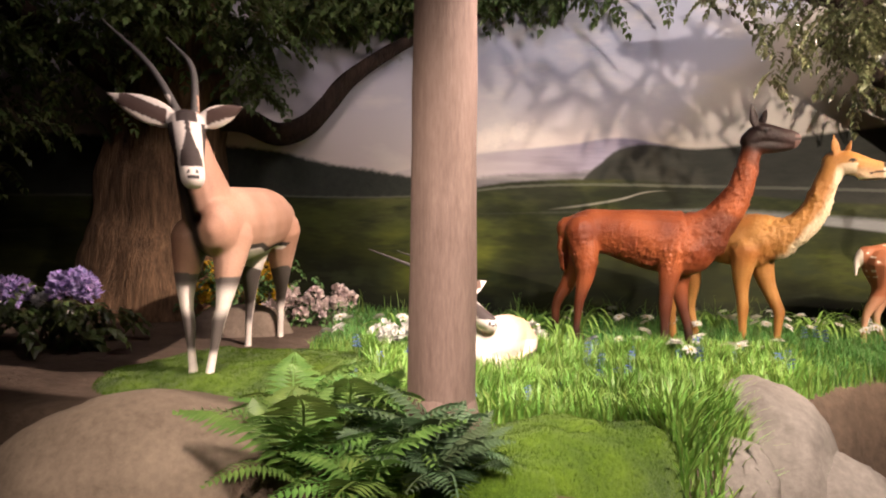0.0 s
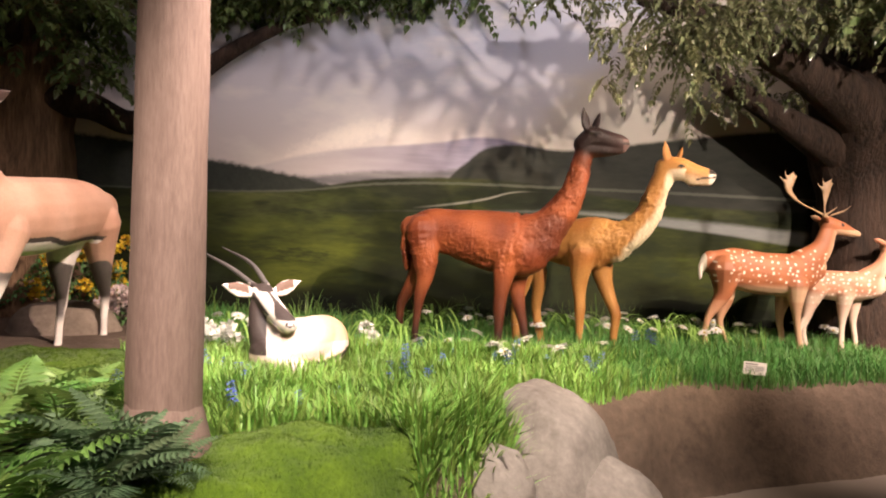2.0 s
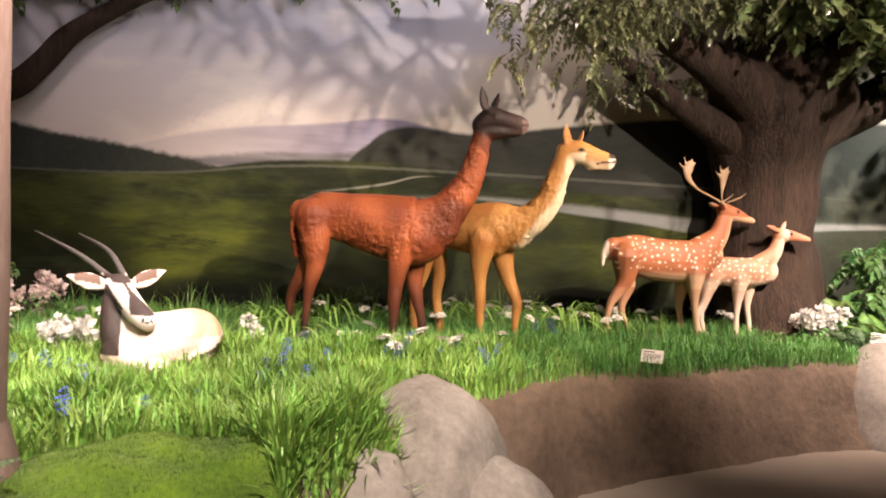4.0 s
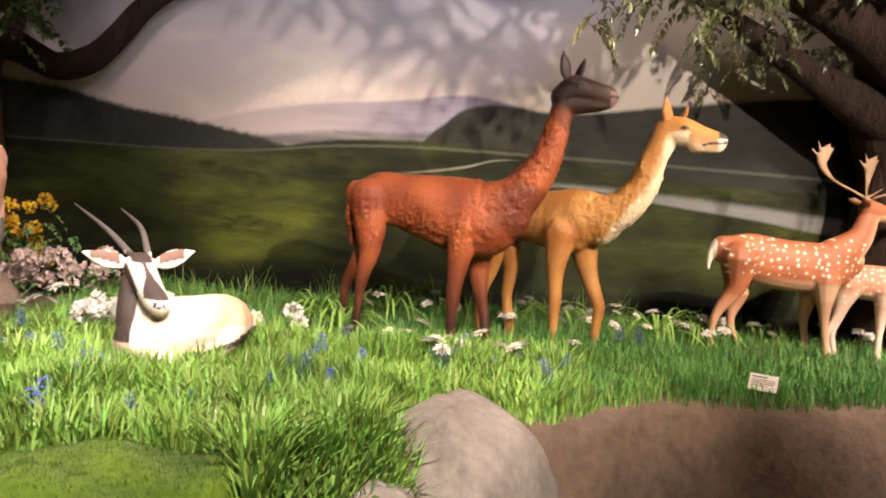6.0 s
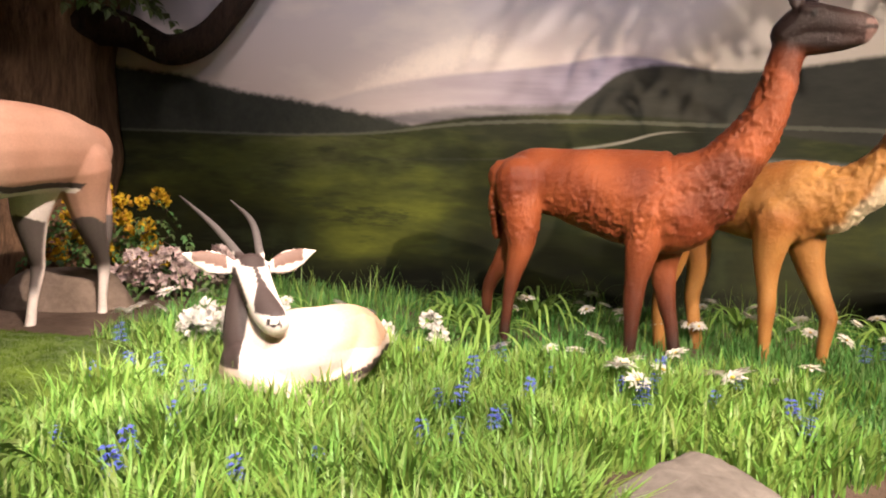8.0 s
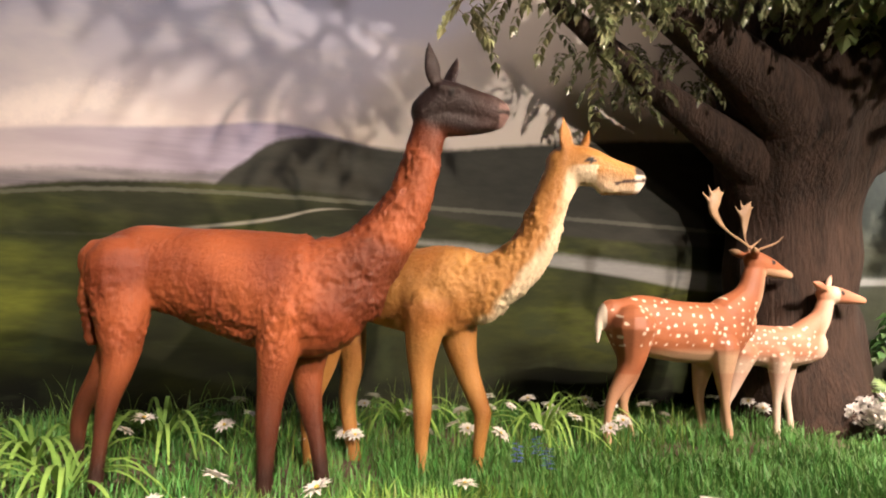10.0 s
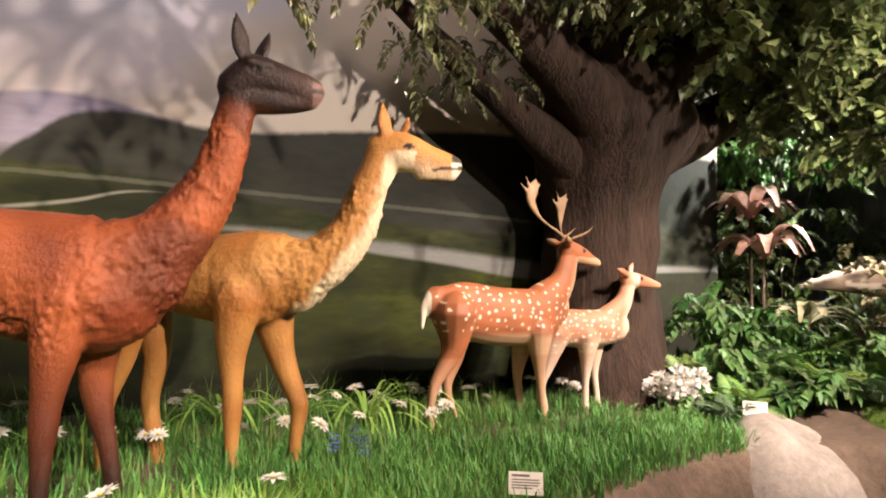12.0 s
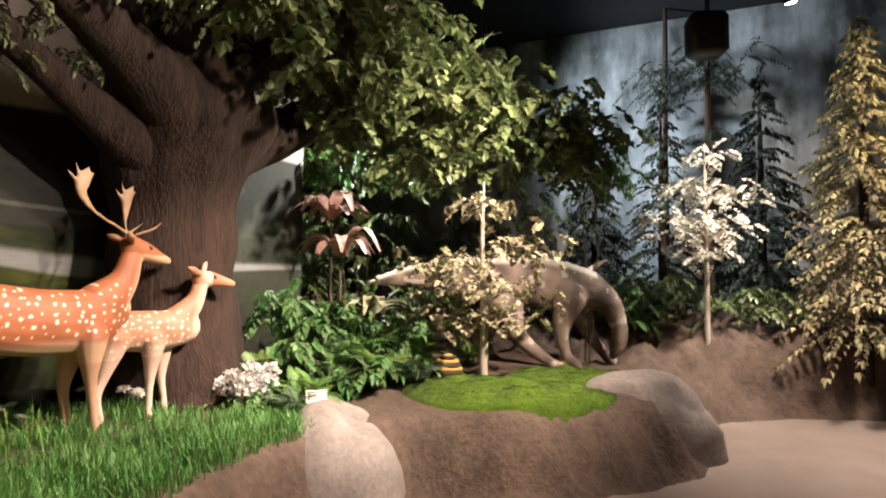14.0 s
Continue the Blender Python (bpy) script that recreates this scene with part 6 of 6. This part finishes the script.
# ---- signs, basket, loudspeaker ----
def sign(x, y, z, turn, label):
    t = thing("small_sign", label, "sign", pose(x, y, z, 0, 0, turn), "small signs along the bank")
    card = Soup()
    ca, sa = math.cos(radians(35)), math.sin(radians(35))

    def at(u, w, d):
        return (u, w * sa - d * ca, 0.06 + w * ca + d * sa)
    v = [at(u, w, d) for d in (-0.004, 0.0) for u, w in ((-0.075, 0), (0.075, 0), (0.075, 0.10), (-0.075, 0.10))]
    card.add(v, [(0, 3, 2, 1), (4, 5, 6, 7), (0, 1, 5, 4), (1, 2, 6, 5), (2, 3, 7, 6), (3, 0, 4, 7)])
    part("card", card.mesh("card", CARD), t)
    for k, (w, half) in enumerate(((0.082, 0.04), (0.064, 0.06), (0.052, 0.062), (0.040, 0.058), (0.028, 0.045))):
        bar = Soup()
        h = 0.005 if k == 0 else 0.0028
        bar.add([at(-0.062, w - h, 0.0015), (at(-0.062 + half * 2, w - h, 0.0015)), at(-0.062 + half * 2, w + h, 0.0015), at(-0.062, w + h, 0.0015)], [(0, 1, 2, 3)])
        part("text_line", bar.mesh("text_line", INK), t)
    s = Soup()
    s.tube([(0, 0.01, -0.06, 0.006), (0, 0.012, 0.0, 0.006), (0, 0.016, 0.07, 0.005)], 8, 2)
    part("stake", s.mesh("stake", METAL, True), t)


sign(3.47, 4.42, ground(3.47, 4.42), -38, "small tilted white sign with grey print in the grass")
sign(5.74, 4.78, ground(5.74, 4.78) + 0.05, -55, "small white sign with grey print among ferns")

t = thing("striped_basket", "round coiled straw basket with dark and golden stripes", "basket", pose(7.28, 4.42, ground(7.28, 4.42)))
for k in range(7):
    r = 0.125 * math.sin(math.pi * (0.30 + 0.66 * k / 6.5)) ** 0.7
    s = Soup()
    ring = [(r * math.cos(a), r * math.sin(a), 0.02 + 0.034 * k, 0.020) for a in np.linspace(0, 6.283, 25)]
    s.tube(ring, 8, 1, 1.0, False)
    part("coil", s.mesh("coil", STRAW if k % 2 else DARK_COIL, True), t)
s = Soup()
s.ball((0, 0, 0.235), 0.05, 1, 1, 0.5, 6, 12)
part("lid", s.mesh("lid", STRAW, True), t)

t = thing("hanging_speaker", "black loudspeaker hanging from the dark ceiling", "loudspeaker", pose(9.0, 2.22, 4.18, 0, 0, -70))
s = Soup()
rows = [(0.16, 0.13, -0.22), (0.20, 0.16, -0.18), (0.20, 0.17, 0.16), (0.17, 0.14, 0.21)]
for a, c, z in rows:
    s.v.extend((a * math.copysign(abs(math.cos(u)) ** 0.4, math.cos(u)), c * math.copysign(abs(math.sin(u)) ** 0.4, math.sin(u)), z) for u in np.linspace(0, 6.283, 25)[:-1])
for i in range(3):
    s.f.extend((i * 24 + k, i * 24 + (k + 1) % 24, (i + 1) * 24 + (k + 1) % 24, (i + 1) * 24 + k) for k in range(24))
s.f += [tuple(range(23, -1, -1)), tuple(72 + k for k in range(24))]
s.s = [0] * len(s.f)
part("cabinet", s.mesh("cabinet", METAL, True), t)
s = Soup()
s.tube([(0, 0, 0.2, 0.015), (0, 0, 1.0, 0.015), (0, 0, 1.82, 0.015)], 8, 2)
part("bracket", s.mesh("bracket", METAL, True), t)


# ---- grass ----
def meadow(name, label, count, area, tall, wide, mat, seed, clump=0.0):
    """Grass blades, each a bent tapering strip."""
    rnd = random.Random(seed)
    v, f = [], []
    made = 0
    while made < count:
        x, y = rnd.uniform(area[0], area[1]), rnd.uniform(area[2], area[3])
        if y < edge(x) + (0.10 if x < 0.95 else -0.03 if x < 1.6 else 0.26) or x * x + (y - 2.66) ** 2 < 0.05 or ((x - 0.52) / 0.50) ** 2 + ((y - 2.66) / 0.32) ** 2 < 1 or (x - 1.66) ** 2 + (y - 3.42) ** 2 < 0.10 or ((x + 1.15) / 0.8) ** 2 + ((y - 3.85) / 0.68) ** 2 < 1:
            continue
        tuft = noise.noise(Vector((x * 3.1, y * 3.1, seed)))
        if rnd.random() > 0.62 + clump * tuft:
            continue
        made += 1
        h = rnd.uniform(*tall) * (1 + 0.5 * tuft)
        a, lean = rnd.uniform(0, 6.283), rnd.uniform(0.1, 0.75)
        w = rnd.uniform(*wide)
        z = ground(x, y) - 0.01
        ca, sa = math.cos(a), math.sin(a)
        k = len(v)
        for u in (0.0, 0.4, 0.75):
            r, zz, ww = h * lean * u * u, z + h * (u - 0.22 * lean * u * u), w * (1 - 0.55 * u) / 2
            v += [(x + r * ca - ww * sa, y + r * sa + ww * ca, zz), (x + r * ca + ww * sa, y + r * sa - ww * ca, zz)]
        v.append((x + h * lean * ca, y + h * lean * sa, z + h * (1 - 0.3 * lean)))
        f += [(k, k + 1, k + 3, k + 2), (k + 2, k + 3, k + 5, k + 4), (k + 4, k + 5, k + 6)]
    return tagged(new(name, mesh_of(name, v, f, mat)), label, "grass", "", "stuff")


meadow("tall_grass", "tall bright green meadow grass", 19000, (-0.55, 2.35, 2.85, 4.55), (0.10, 0.24), (0.008, 0.016), GRASS, 3, 0.5)
meadow("meadow_grass", "short green meadow grass", 17000, (-0.95, 2.9, 2.9, 4.75), (0.05, 0.13), (0.005, 0.010), GRASS, 4, 0.4)
meadow("deep_grass", "green grass towards the backdrop, coloured for shade", 24000, (-0.95, 5.45, 4.55, 6.35), (0.05, 0.13), (0.005, 0.010), GRASS_SHADED, 7, 0.4)
meadow("bank_grass", "green grass along the bank's edge, coloured for shade", 8000, (2.2, 5.7, 3.6, 5.2), (0.07, 0.16), (0.005, 0.010), GRASS_SHADED, 5, 0.4)
meadow("wild_grass", "long wispy grass at the backdrop's foot", 600, (-0.9, 4.4, 5.2, 6.35), (0.14, 0.32), (0.004, 0.007), GRASS, 6, 0.6)
meadow("rim_grass", "long bright grass hanging over the rim between moss and rock", 2600, (0.85, 1.52, 2.5, 3.25), (0.16, 0.30), (0.009, 0.017), GRASS, 8, 0.7)
meadow("fringe_grass", "long bright grass in front of a lying statue", 1500, (0.0, 0.85, 3.45, 3.92), (0.16, 0.25), (0.008, 0.015), GRASS, 9, 0.5)
